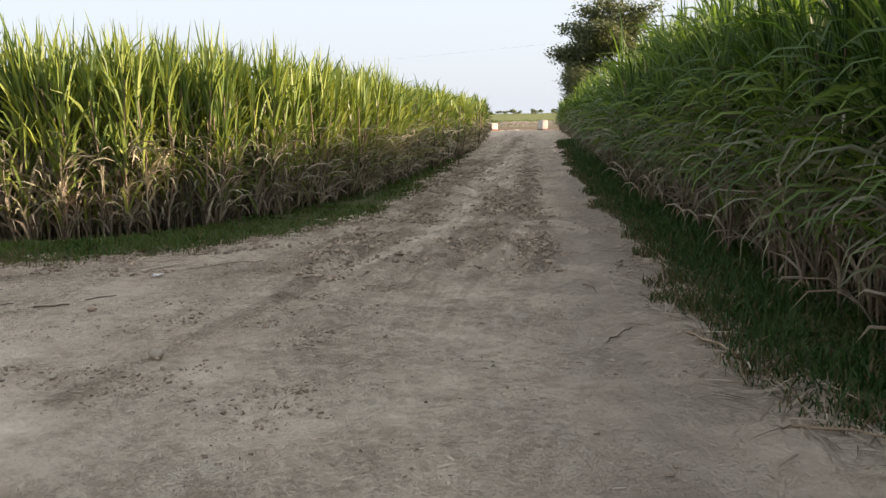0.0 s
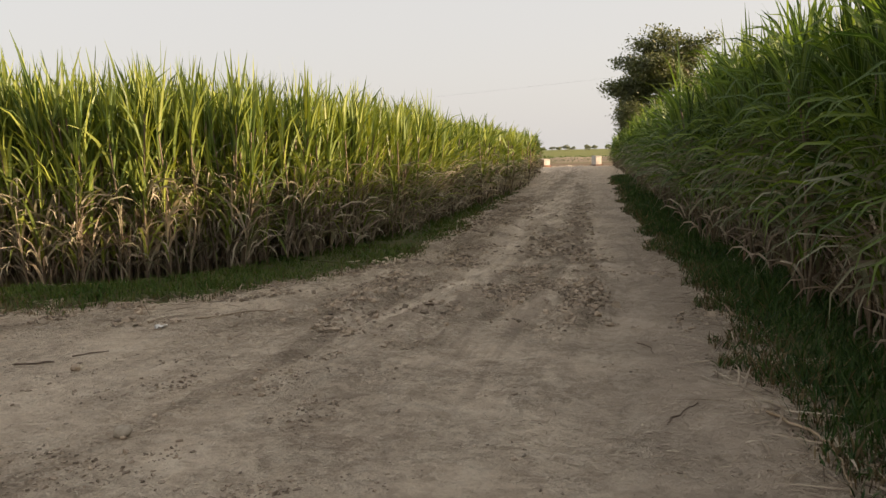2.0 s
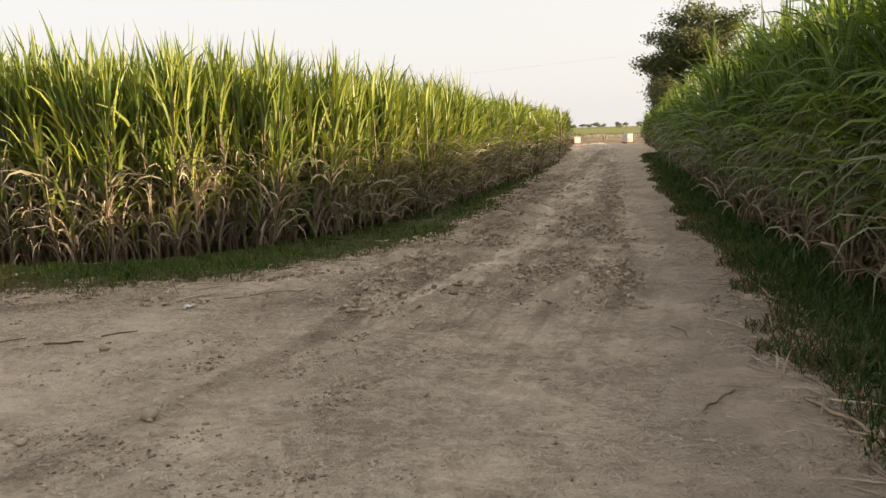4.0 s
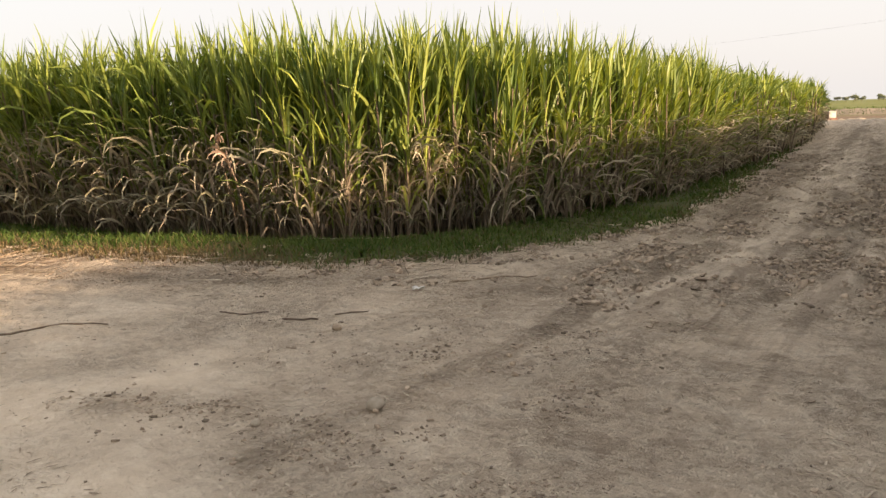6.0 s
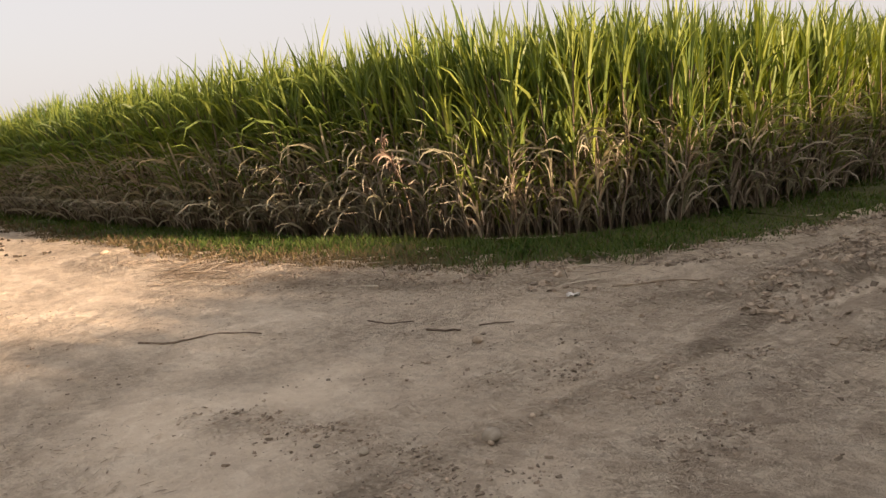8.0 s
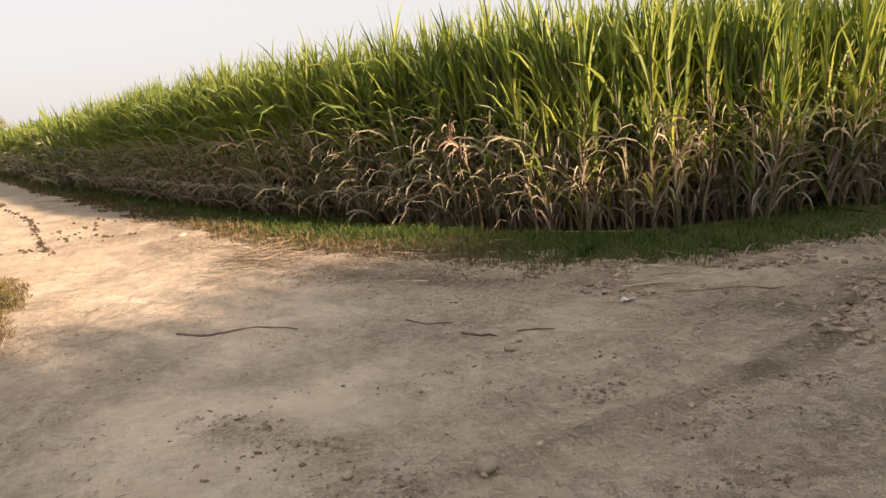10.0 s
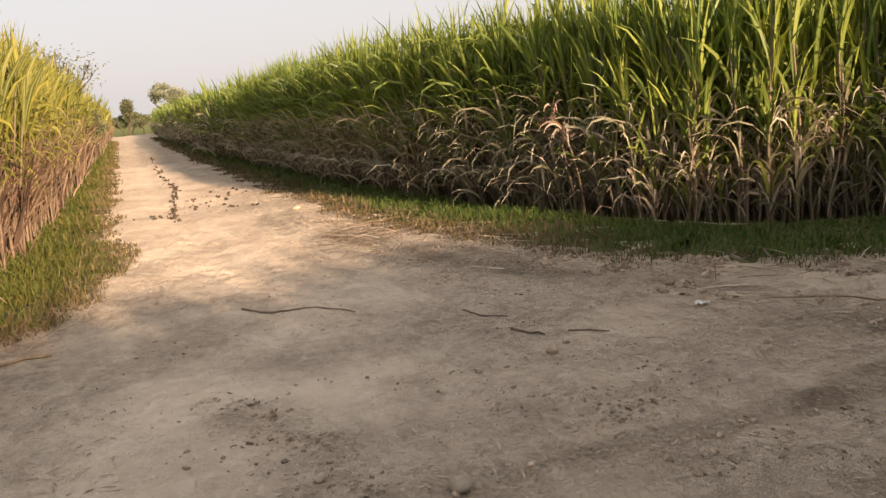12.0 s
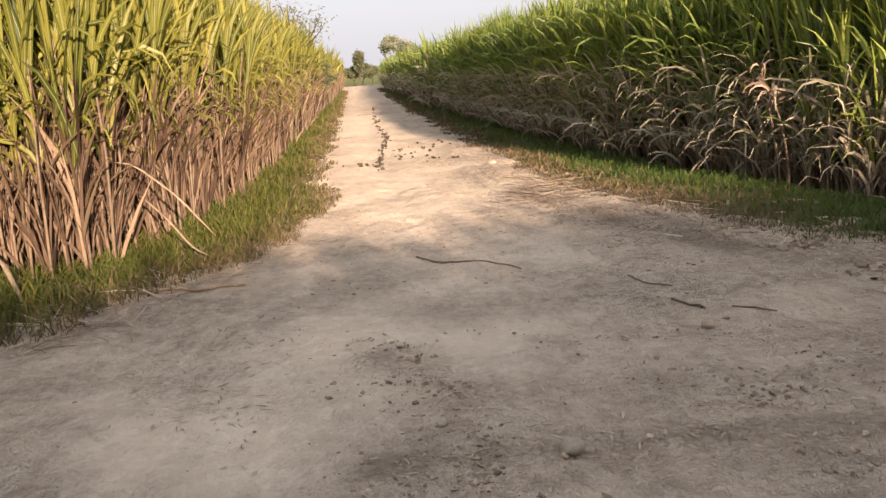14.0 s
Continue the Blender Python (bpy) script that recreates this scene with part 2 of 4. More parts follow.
STRAW = plain_material("dry_straw", (0.17, 0.125, 0.085), (0.34, 0.265, 0.18), 0.75, 14, 0.3, True)
WOOD = plain_material("weathered_stick", (0.12, 0.088, 0.066), (0.25, 0.192, 0.14), 0.85, 22, 0.6)
WHITE = plain_material("white_scrap", (0.62, 0.60, 0.55), (0.8, 0.78, 0.74), 0.6, 30, 0.2)
LIME = plain_material("whitewashed_masonry", (0.48, 0.45, 0.4), (0.64, 0.61, 0.56), 0.9, 4, 0.4)
BRICK = plain_material("old_brick", (0.16, 0.09, 0.065), (0.27, 0.16, 0.11), 0.92, 6, 0.5)
BARK = plain_material("tree_bark", (0.05, 0.038, 0.028), (0.13, 0.1, 0.075), 0.95, 9, 0.9)
TREELEAF = leaf_material("tree_leaf", (0.07, 0.086, 0.048), (0.125, 0.14, 0.078), (0.185, 0.19, 0.105), 0.25, (1.1, 1.2, 0.5), 0.5)
# Air haze painted in as paler, greyer leaves for the far trees.
HAZELEAF = leaf_material("hazed_tree_leaf", (0.19, 0.21, 0.15), (0.24, 0.26, 0.18), (0.29, 0.3, 0.21), 0.2, (1, 1.1, 0.6), 0.7)
METAL = plain_material("dark_cable", (0.05, 0.05, 0.05), (0.09, 0.09, 0.09), 0.6, 3, 0.1)


# ---- mesh tools ----
def build(name, verts, faces, mat, uv=None, smooth=True):
    """A mesh from arrays: verts (n, 3), faces (m, 3 or 4), uv (n, 2)."""
    verts, faces = np.asarray(verts, dtype=np.float32), np.asarray(faces, dtype=np.int32)
    me = bpy.data.meshes.new(name)
    k = faces.shape[1]
    me.vertices.add(len(verts))
    me.vertices.foreach_set("co", verts.ravel())
    me.loops.add(faces.size)
    me.loops.foreach_set("vertex_index", faces.ravel())
    me.polygons.add(len(faces))
    me.polygons.foreach_set("loop_start", np.arange(0, faces.size, k, dtype=np.int32))
    me.update(calc_edges=True)
    me.polygons.foreach_set("use_smooth", np.full(len(faces), smooth, dtype=bool))
    if uv is not None:
        layer = me.uv_layers.new(name="UVMap")
        layer.data.foreach_set("uv", np.asarray(uv, dtype=np.float32)[faces.ravel()].ravel())
    me.materials.append(mat)
    return me


def join(chunks):
    """Several (verts, faces, uv) into one."""
    vs, fs, us, at = [], [], [], 0
    for v, f, u in chunks:
        vs.append(v), fs.append(f + at), us.append(u)
        at += len(v)
    return np.concatenate(vs), np.concatenate(fs), np.concatenate(us)


def part(name, me, parent, label=""):
    ob = new(name, me)
    ob.parent = parent
    return tagged(ob, label)


def blades(rng, base, az, th0, bend, length, width, segs=6, twist=0.35, power=1.3, nib=0.0, fold=0.0):
    """Ribbons that rise from base, lean th0 from upright towards az and droop by bend along their length; fold: depth of the trough along the middle."""
    n = len(base)
    s = np.linspace(0, 1, segs + 1)
    th = th0[:, None] + bend[:, None] * s[None] ** power
    thm = (th[:, 1:] + th[:, :-1]) / 2
    azz = az[:, None] + rng.normal(0, 0.28, n)[:, None] * s[None]
    azm = (azz[:, 1:] + azz[:, :-1]) / 2
    step = (length / segs)[:, None]
    d = np.stack([np.sin(thm) * np.cos(azm) * step, np.sin(thm) * np.sin(azm) * step, np.cos(thm) * step], -1)
    p = np.concatenate([np.zeros((n, 1, 3)), np.cumsum(d, 1)], 1) + base[:, None]
    prof = np.where(s < 0.35, 0.62 + 0.38 * s / 0.35, 1 - (np.clip(s - 0.35, 0, 1) / 0.65) ** 1.8 * (0.97 - nib))
    tw = rng.normal(0, twist, n)[:, None] + rng.normal(0, twist, n)[:, None] * s[None]
    flat = np.stack([-np.sin(azz), np.cos(azz), np.zeros_like(azz)], -1)
    over = np.stack([-np.cos(th) * np.cos(azz), -np.cos(th) * np.sin(azz), np.sin(th)], -1)
    ct, st = np.cos(tw)[..., None], np.sin(tw)[..., None]
    half = (flat * ct + over * st) * (width[:, None] * prof[None])[..., None] / 2
    cols = 2
    if fold:
        cols = 3
        v = np.stack([p - half, p - (over * ct - flat * st) * (fold * width[:, None] * prof[None])[..., None], p + half], 2).reshape(-1, 3)
    else:
        v = np.stack([p - half, p + half], 2).reshape(-1, 3)
    a = ((np.arange(n)[:, None] * (segs + 1) + np.arange(segs)[None]) * cols)[..., None] + np.arange(cols - 1)
    f = np.stack([a, a + 1, a + 1 + cols, a + cols], -1).reshape(-1, 4)
    uv = np.stack(np.broadcast_arrays(np.linspace(0, 1, cols)[None, None], s[None, :, None] + np.zeros((n, 1, 1))), -1).reshape(-1, 2)
    return v, f, uv


def tubes(base, top, r0, r1, sides=5, rows=3, bow=None):
    """Tapered rods from base to top, bowed sideways by bow."""
    n = len(base)
    s = np.linspace(0, 1, rows + 1)
    p = base[:, None] + (top - base)[:, None] * s[None, :, None]
    if bow is not None:
        p = p + bow[:, None] * (s * (1 - s) * 4)[None, :, None]
    ax = top - base
    ax = ax / np.linalg.norm(ax, axis=1, keepdims=True)
    ref = np.where(np.abs(ax[:, 2:3]) > 0.8, np.array([[1.0, 0, 0]]), np.array([[0, 0, 1.0]]))
    e1 = np.cross(ax, ref)
    e1 /= np.linalg.norm(e1, axis=1, keepdims=True)
    e2 = np.cross(ax, e1)
    ang = np.arange(sides) * 2 * np.pi / sides
    ring = e1[:, None] * np.cos(ang)[None, :, None] + e2[:, None] * np.sin(ang)[None, :, None]
    r = r0[:, None] + (r1 - r0)[:, None] * s[None]
    v = (p[:, :, None] + ring[:, None] * r[:, :, None, None]).reshape(-1, 3)
    a = (np.arange(n)[:, None, None] * (rows + 1) + np.arange(rows)[None, :, None]) * sides
    i = np.arange(sides)[None, None]
    j = (i + 1) % sides
    f = np.stack([a + i, a + j, a + sides + j, a + sides + i], -1).reshape(-1, 4)
    uv = np.stack(np.broadcast_arrays((np.arange(sides) / sides)[None, None], s[None, :, None] + np.zeros((n, 1, 1))), -1).reshape(-1, 2)
    return v, f, uv


def vnoise(x, y, cell, seed):
    """Smooth value noise in -1..1."""
    tab = np.random.RandomState(seed).uniform(-1, 1, (64, 64))
    gx, gy = x / cell, y / cell
    ix, iy = np.floor(gx).astype(int), np.floor(gy).astype(int)
    fx, fy = gx - ix, gy - iy
    fx, fy = fx * fx * (3 - 2 * fx), fy * fy * (3 - 2 * fy)
    t = lambda a, b: tab[a % 64, b % 64]
    return (t(ix, iy) * (1 - fx) + t(ix + 1, iy) * fx) * (1 - fy) + (t(ix, iy + 1) * (1 - fx) + t(ix + 1, iy + 1) * fx) * fy


def inside(x, y, poly):
    c = np.zeros(np.shape(x), bool)
    for (x0, y0), (x1, y1) in zip(poly, poly[1:] + poly[:1]):
        if y0 != y1:
            c ^= ((y0 > y) != (y1 > y)) & (x < (x1 - x0) * (y - y0) / (y1 - y0) + x0)
    return c


def edge_gap(x, y, line):
    """Distance to a polyline."""
    best = np.full(np.shape(x), 1e9)
    for (x0, y0), (x1, y1) in zip(line, line[1:]):
        dx, dy = x1 - x0, y1 - y0
        k = np.clip(((x - x0) * dx + (y - y0) * dy) / (dx * dx + dy * dy), 0, 1)
        best = np.minimum(best, np.hypot(x - x0 - k * dx, y - y0 - k * dy))
    return best


def along(line, step):
    """Places every step metres along a polyline, with the way along it."""
    out, left = [], 0.0
    for (x0, y0), (x1, y1) in zip(line, line[1:]):
        d = math.hypot(x1 - x0, y1 - y0)
        s = left
        while s < d:
            out.append((x0 + (x1 - x0) * s / d, y0 + (y1 - y0) * s / d, (x1 - x0) / d, (y1 - y0) / d))
            s += step
        left = s - d
    return out


# ---- plan ----
# Outer row of cane, and the edge of the bare earth, of the three fields round the junction.
BASE_L = [(-8.4, 55), (-5.7, 34.5), (-4.7, 21), (-4.55, 13.8), (-4.7, 10.6), (-5.3, 9.0), (-6.1, 7.9), (-7.2, 7.3), (-9, 6.8), (-12, 6.4), (-17, 6.15), (-33, 6.1), (-70, 7.4), (-112, 9.6)]
EDGE_L = [(-8.6, 58), (-5.1, 29.5), (-3.8, 16.5), (-3.25, 11.4), (-3.4, 9.5), (-3.75, 8.1), (-4.2, 7.1), (-4.7, 6.3), (-5.4, 5.75), (-6.6, 5.35), (-8.3, 5.05), (-10.2, 4.65), (-13.6, 4.6), (-20, 4.7), (-40, 5.2), (-92, 7.4), (-112, 8.4)]
# East row beyond y=45 and below y=1.6 is added to shade the road.
BASE_R = [(-4.4, 74), (-3.0, 60), (-1.6, 45), (0.1, 24), (1.1, 13), (1.6, 9.0), (1.9, 6), (2.15, 4.4), (2.4, 3), (2.75, 1.6), (3.0, -1), (3.1, -25)]
EDGE_R = [(-5.2, 72), (-2.7, 44.5), (-0.7, 21), (0.3, 11.5), (0.7, 8), (0.9, 5.9), (1.02, 4.5), (1.27, 3.1), (1.45, 2.3), (1.75, 1.6), (2.0, -1), (2.1, -25)]
BASE_C = [(-5.7, -25), (-6.0, -6), (-6.3, -2.4), (-6.6, -1.2), (-7.1, -0.45), (-8.5, -0.1), (-10.2, 0.28), (-14.6, 0.6), (-27, 1.15), (-60, 2.5), (-108, 4.4)]
EDGE_C = [(-4.3, -25), (-4.4, -5), (-4.6, -1.3), (-4.9, -0.5), (-5.2, -0.25), (-5.75, 0.15), (-6.5, 0.74), (-7.7, 1.3), (-9.2, 1.65), (-13.9, 1.7), (-23.3, 2.0), (-60, 3.3), (-112, 5.4)]
CENTRE = [(-25, -0.8), (0, -1.2), (8, -1.5), (20, -2.35), (44, -4.65), (58, -6.2), (74, -8.0), (110, -12)]


def centre_x(y):
    return np.interp(y, [c[0] for c in CENTRE], [c[1] for c in CENTRE])


def road_height(x, y):
    u = x - centre_x(y)
    h = 0.022 * vnoise(x, y, 1.7, 1) + 0.014 * vnoise(x, y, 0.45, 2) + 0.010 * vnoise(x, y, 0.17, 3)
    lane = np.clip((y - 3.5) / 3.0, 0, 1) * np.clip(1.6 - np.abs(u + 0.2) * 0.55, 0, 1)
    h = h + lane * (0.04 * vnoise(u * 4.5, y * 0.4, 1.0, 4) + 0.035 * vnoise(u * 9, y * 2.5, 1.0, 5))
    for px, py, qx, qy, w, a in ((-0.95, 5.7, -0.75, 7.6, 0.12, 0.012), (-0.68, 5.8, -0.5, 7.7, 0.11, -0.035), (-2.75, 6.3, -2.4, 7.6, 0.12, 0.045), (-0.33, 5.9, -0.55, 9.5, 0.1, 0.03)):
        d = edge_gap(x, y, [(px, py), (qx, qy)])
        h = h + a * np.exp(-(d / w) ** 2)
    # long wheel ruts of the lane, and flaked mud
    h = h + lane * 0.045 * vnoise(u * 3.4, y * 0.13, 1.0, 13)
    h = h + np.clip(0.35 + 1.1 * vnoise(x, y, 0.8, 12), 0, 1) * (0.016 * vnoise(x, y, 0.13, 11) + 0.011 * vnoise(x, y, 0.075, 14))
    # tyre tracks of the side lane
    for off in (2.55, 3.7):
        d = y - (off + np.clip(-x - 14, 0, 200) * 0.035)
        h = h - 0.03 * np.exp(-(d / 0.22) ** 2) * np.clip((-x - 5) / 4, 0, 1)
    return h


LOOSE = [([(-3.2, 5.3), (-2.62, 6.6), (-2.45, 8.7), (-2.9, 13.8), (-3.5, 19), (-4.3, 26)], 0.6), ([(-1.4, 5.3), (-1.2, 7.4), (-1.25, 10.7), (-1.8, 15)], 0.4),
         ([(-0.33, 6.0), (-0.57, 9.4), (-1.2, 13.5), (-2.0, 22), (-3.4, 36)], 0.28), ([(-2.6, 1.8), (-2.5, 3.4), (-2.4, 4.4), (-2.5, 5.6)], 0.13),
         ([(-3.35, 2.2), (-3.9, 2.0)], 0.25), ([(-9.2, 4.25), (-7.2, 4.5), (-5.6, 5.0), (-4.3, 5.9)], 0.3), ([(-3.4, 24), (-4.6, 40), (-6.0, 55)], 0.3)]
# Course and width of the shade painted along the east edge.
EAST_SHADE = [([(1.1, -6), (0.95, 1), (0.75, 3.5), (0.5, 6), (0.25, 9), (-0.55, 18), (-2.2, 36)], 0.65)]
PACKED = [([(-0.95, 5.7), (-0.72, 7.6), (-0.8, 11)], 0.1), ([(-3.6, 1.2), (-4.6, 2.4), (-7, 2.4), (-12, 2.2), (-30, 2.9)], 1.5),
          ([(-2.1, 6), (-1.85, 9), (-2.3, 14), (-3.2, 22)], 0.14)]


def road_wear(x, y):
    """How crumbled and how worn smooth the earth is, and how strong the painted east shade."""
    loose, packed, east_shade = np.zeros(len(x)), np.zeros(len(x)), np.zeros(len(x))
    for line, w in LOOSE:
        loose = np.maximum(loose, np.exp(-(edge_gap(x, y, line) / w) ** 2))
    for line, w in PACKED:
        packed = np.maximum(packed, np.exp(-(edge_gap(x, y, line) / w) ** 2))
    for line, w in EAST_SHADE:
        east_shade = np.maximum(east_shade, np.exp(-(edge_gap(x, y, line) / w) ** 2))
    return np.clip(loose * (0.75 + 0.6 * vnoise(x, y, 0.3, 8)), 0, 1), np.clip(packed * (0.85 + 0.3 * vnoise(x, y, 0.8, 9)), 0, 1), east_shade


def spaced(lo, hi, near_lo, near_hi, fine, grow):
    """Grid lines, fine in the near stretch and wider away from it."""
    v, out, s = near_lo, [], fine
    while v < near_hi:
        out.append(v)
        v += fine
    while v < hi:
        out.append(v)
        s *= grow
        v += s
    out.append(hi)
    v, s, low = near_lo, fine, []
    while True:
        s *= grow
        v -= s
        if v <= lo:
            break
        low.append(v)
    return np.array([lo] + low[::-1] + out)


def make_road():
    gx = spaced(-112, 4, -8.5, 2.0, 0.042, 1.02)
    gy = spaced(-25, 108, 0.6, 9.5, 0.042, 1.02)
    X, Y = np.meshgrid(gx, gy, indexing="ij")
    poly = [(-11.0, 75.5)] + BASE_L + BASE_C[::-1] + BASE_R[::-1] + [(-4.6, 72), (-5.4, 75.5)]
    nx, ny = X.shape
    idx = np.arange(nx * ny).reshape(nx, ny)
    cx, cy = (X[1:, 1:] + X[:-1, :-1]) / 2, (Y[1:, 1:] + Y[:-1, :-1]) / 2
    keep = inside(cx, cy, poly)
    f = np.stack([idx[:-1, :-1], idx[1:, :-1], idx[1:, 1:], idx[:-1, 1:]], -1)[keep]
    Z = road_height(X, Y)
    used, inv = np.unique(f, return_inverse=True)
    v = np.stack([X.ravel(), Y.ravel(), Z.ravel()], -1)[used]
    me = build("road", v, inv.reshape(f.shape), SOIL)
    side = v[:, 0] - centre_x(v[:, 1])
    lane = np.clip((v[:, 1] - 2.0) / 3.5, 0, 1) * np.clip(1.9 - np.abs(side + 0.35) * 0.95, 0, 1)
    for nm, val in zip(("loose", "packed", "east_shade", "lane"), (*road_wear(v[:, 0], v[:, 1]), lane)):
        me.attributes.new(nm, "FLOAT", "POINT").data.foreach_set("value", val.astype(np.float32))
    tagged(new("road", me), "rutted bare earth road junction of packed grey-brown soil", "dirt road", kind="structure")


def make_ground():
    g = np.concatenate([-np.geomspace(3000, 30, 26), np.linspace(-24, 24, 17), np.geomspace(30, 3000, 26)])
    X, Y = np.meshgrid(g, g, indexing="ij")
    Z = -0.09 + 0.02 * vnoise(X, Y, 9, 7)
    n = len(g)
    idx = np.arange(n * n).reshape(n, n)
    f = np.stack([idx[:-1, :-1], idx[1:, :-1], idx[1:, 1:], idx[:-1, 1:]], -1).reshape(-1, 4)
    tagged(new("ground", build("ground", np.stack([X, Y, Z], -1).reshape(-1, 3), f, EARTH)), "flat farmland with earth and far green crops", "ground", kind="structure")


make_ground()
make_road()


# ---- sugarcane ----
# leaf kinds of each field: count, from and to along the stalk, lean, droop, length, width, twist, share that hangs outward, curl
HABIT = {
    "open": {"spear": (7, 0.7, 1.0, (1, 12), (0, 28), (0.5, 0.86), (0.028, 0.046), 0.8, 0.2, 2.2), "upper": (10, 0.28, 0.95, (4, 20), (5, 80), (0.45, 0.9), (0.028, 0.047), 0.7, 0.3, 2.0),
             "middle": (6, 0.08, 0.65, (4, 24), (30, 160), (0.45, 0.85), (0.026, 0.043), 0.6, 0.35, 1.8), "arch": (7, 0.05, 0.55, (4, 32), (50, 170), (0.4, 0.8), (0.021, 0.040), 0.6, 0.4, 1.5),
             "dry": (8, 0.0, 0.42, (1, 24), (0, 150), (0.3, 0.75), (0.019, 0.038), 0.9, 0.4, 1.4)},
    "drooping": {"spear": (5, 0.72, 1.0, (2, 14), (0, 40), (0.46, 0.78), (0.028, 0.046), 0.8, 0.2, 2.2), "upper": (7, 0.42, 0.97, (6, 30), (20, 110), (0.5, 0.92), (0.029, 0.05), 0.6, 0.4, 1.9),
                 "middle": (5, 0.25, 0.75, (8, 34), (60, 165), (0.5, 0.92), (0.028, 0.046), 0.6, 0.45, 1.7), "arch": (10, 0.05, 0.58, (6, 40), (70, 165), (0.45, 0.88), (0.026, 0.046), 0.6, 0.55, 1.6),
                 "dry": (6, 0.0, 0.45, (1, 22), (0, 160), (0.35, 0.8), (0.022, 0.04), 0.9, 0.5, 1.4)},
    "shaded": {"spear": (6, 0.68, 1.0, (1, 12), (0, 40), (0.6, 0.95), (0.034, 0.052), 0.8, 0.2, 2.2), "upper": (6, 0.42, 0.98, (4, 22), (30, 140), (0.7, 1.1), (0.040, 0.062), 0.5, 0.35, 1.9),
               "middle": (5, 0.22, 0.78, (5, 26), (110, 175), (0.8, 1.25), (0.038, 0.060), 0.4, 0.5, 1.6), "arch": (4, 0.14, 0.6, (5, 28), (120, 178), (0.7, 1.15), (0.024, 0.044), 0.5, 0.5, 1.5),
               "dry": (5, 0.0, 0.42, (2, 26), (20, 170), (0.4, 0.85), (0.018, 0.036), 0.9, 0.4, 1.3)},
    "stalky": {"spear": (6, 0.7, 1.0, (1, 12), (0, 40), (0.6, 0.95), (0.036, 0.058), 0.8, 0.15, 2.2), "upper": (7, 0.45, 0.95, (3, 18), (10, 80), (0.6, 1.05), (0.038, 0.064), 0.7, 0.25, 2.0),
             "middle": (3, 0.4, 0.85, (5, 24), (110, 172), (0.5, 0.95), (0.032, 0.052), 0.6, 0.3, 1.4), "arch": (3, 0.15, 0.55, (3, 40), (0, 60), (0.5, 0.95), (0.022, 0.042), 0.8, 0.3, 1.4),
             "dry": (12, 0.0, 0.5, (1, 24), (0, 50), (0.4, 1.0), (0.018, 0.036), 0.9, 0.25, 1.4)},
}
KINDS = ("spear", "upper", "middle", "arch", "dry")


def cane(rng, pos, height, habit, share=1.0, segs=6, wide=1.0, out=None, rods=True, kinds=KINDS, fold=0.0):
    """Stalks with their leaves at the places pos; out: the way along which edge leaves hang over. Gives rods, green, dry and arching withered blades."""
    n = len(pos)
    lean = rng.normal(0, 0.055, (n, 2)) * height[:, None]
    if out is not None:
        lean = lean + out * ((0.03 if habit == "stalky" else 0.08) * height)[:, None] * rng.uniform(0, 1, (n, 1))
    top = pos + np.concatenate([lean, height[:, None]], 1)
    made = {}
    for kind in kinds:
        count, lo, hi, th, bend, length, width, twist, outward, curl = HABIT[habit][kind]
        k = np.repeat(np.arange(n), max(1, round(count * share)))
        b = pos[k] + (top - pos)[k] * rng.uniform(lo, hi, len(k))[:, None]
        az = rng.uniform(0, 2 * np.pi, len(k))
        if out is not None:
            want = np.arctan2(out[k, 1], out[k, 0])
            az = np.where(rng.uniform(0, 1, len(k)) < outward, want + rng.normal(0, 0.9, len(k)), az)
        bends = segs if kind in ("middle", "arch") else max(2, segs - (1 if kind == "upper" else 2))
        made[kind] = blades(rng, b, az, radians(1) * rng.uniform(*th, len(k)), radians(1) * rng.uniform(*bend, len(k)), height[k] / 1.75 * rng.uniform(*length, len(k)),
                            wide * rng.uniform(*width, len(k)), bends, twist, curl, 0.0, fold)
    stems = tubes(pos, top, np.full(n, 0.017) * wide, np.full(n, 0.011) * wide, 5, 2, np.concatenate([rng.normal(0, 0.05, (n, 2)), np.zeros((n, 1))], 1)) if rods else None
    return stems, join([made[k] for k in ("spear", "upper", "middle") if k in made]), made.get("dry"), made.get("arch")


def cane_plant(seed, stalks, tall, wide, habit, label, leaf, dead_leaf, arch_leaf, segs=5, fold=0.0):
    """One stool of sugarcane, a short stretch of the row: stalks, green leaves and dry leaves, leaning towards +x where it hangs over the verge."""
    rng = np.random.RandomState(seed)
    root = new("sugarcane_plant")
    row = (np.arange(stalks) + rng.uniform(0.1, 0.9, stalks)) / stalks - 0.5
    pos = np.stack([rng.uniform(-0.24, 0.16, stalks), row * 0.52, np.full(stalks, -0.09)], 1)
    h = tall * rng.uniform(0.91, 1.04, stalks)
    stems, green, dead, arch = cane(rng, pos, h, habit, 1.0, segs, wide, np.tile([[1.0, 0.0]], (stalks, 1)), fold=fold)
    for k in range(stalks):
        m = len(stems[0]) // stalks
        q = len(stems[1]) // stalks
        part("stalk", build("stalk", stems[0][k * m:(k + 1) * m], stems[1][:q], STALK, stems[2][k * m:(k + 1) * m]), root)
    part("green_leaves", build("green_leaves", green[0], green[1], leaf, green[2]), root)
    part("dry_leaves", build("dry_leaves", dead[0], dead[1], dead_leaf, dead[2]), root, "withered brown leaves round the stalks")
    part("arching_leaves", build("arching_leaves", arch[0], arch[1], arch_leaf, arch[2]), root, "pale withering leaves arching over")
    return tagged(root, label, "sugarcane", "sugarcane along the road edge")


VARIANTS = [cane_plant(100 + i, 7, 2.16, 1.0, "open", "leafy sugarcane stool with dry tan lower leaves", CANE, DRY, PALELEAF) for i in range(14)]
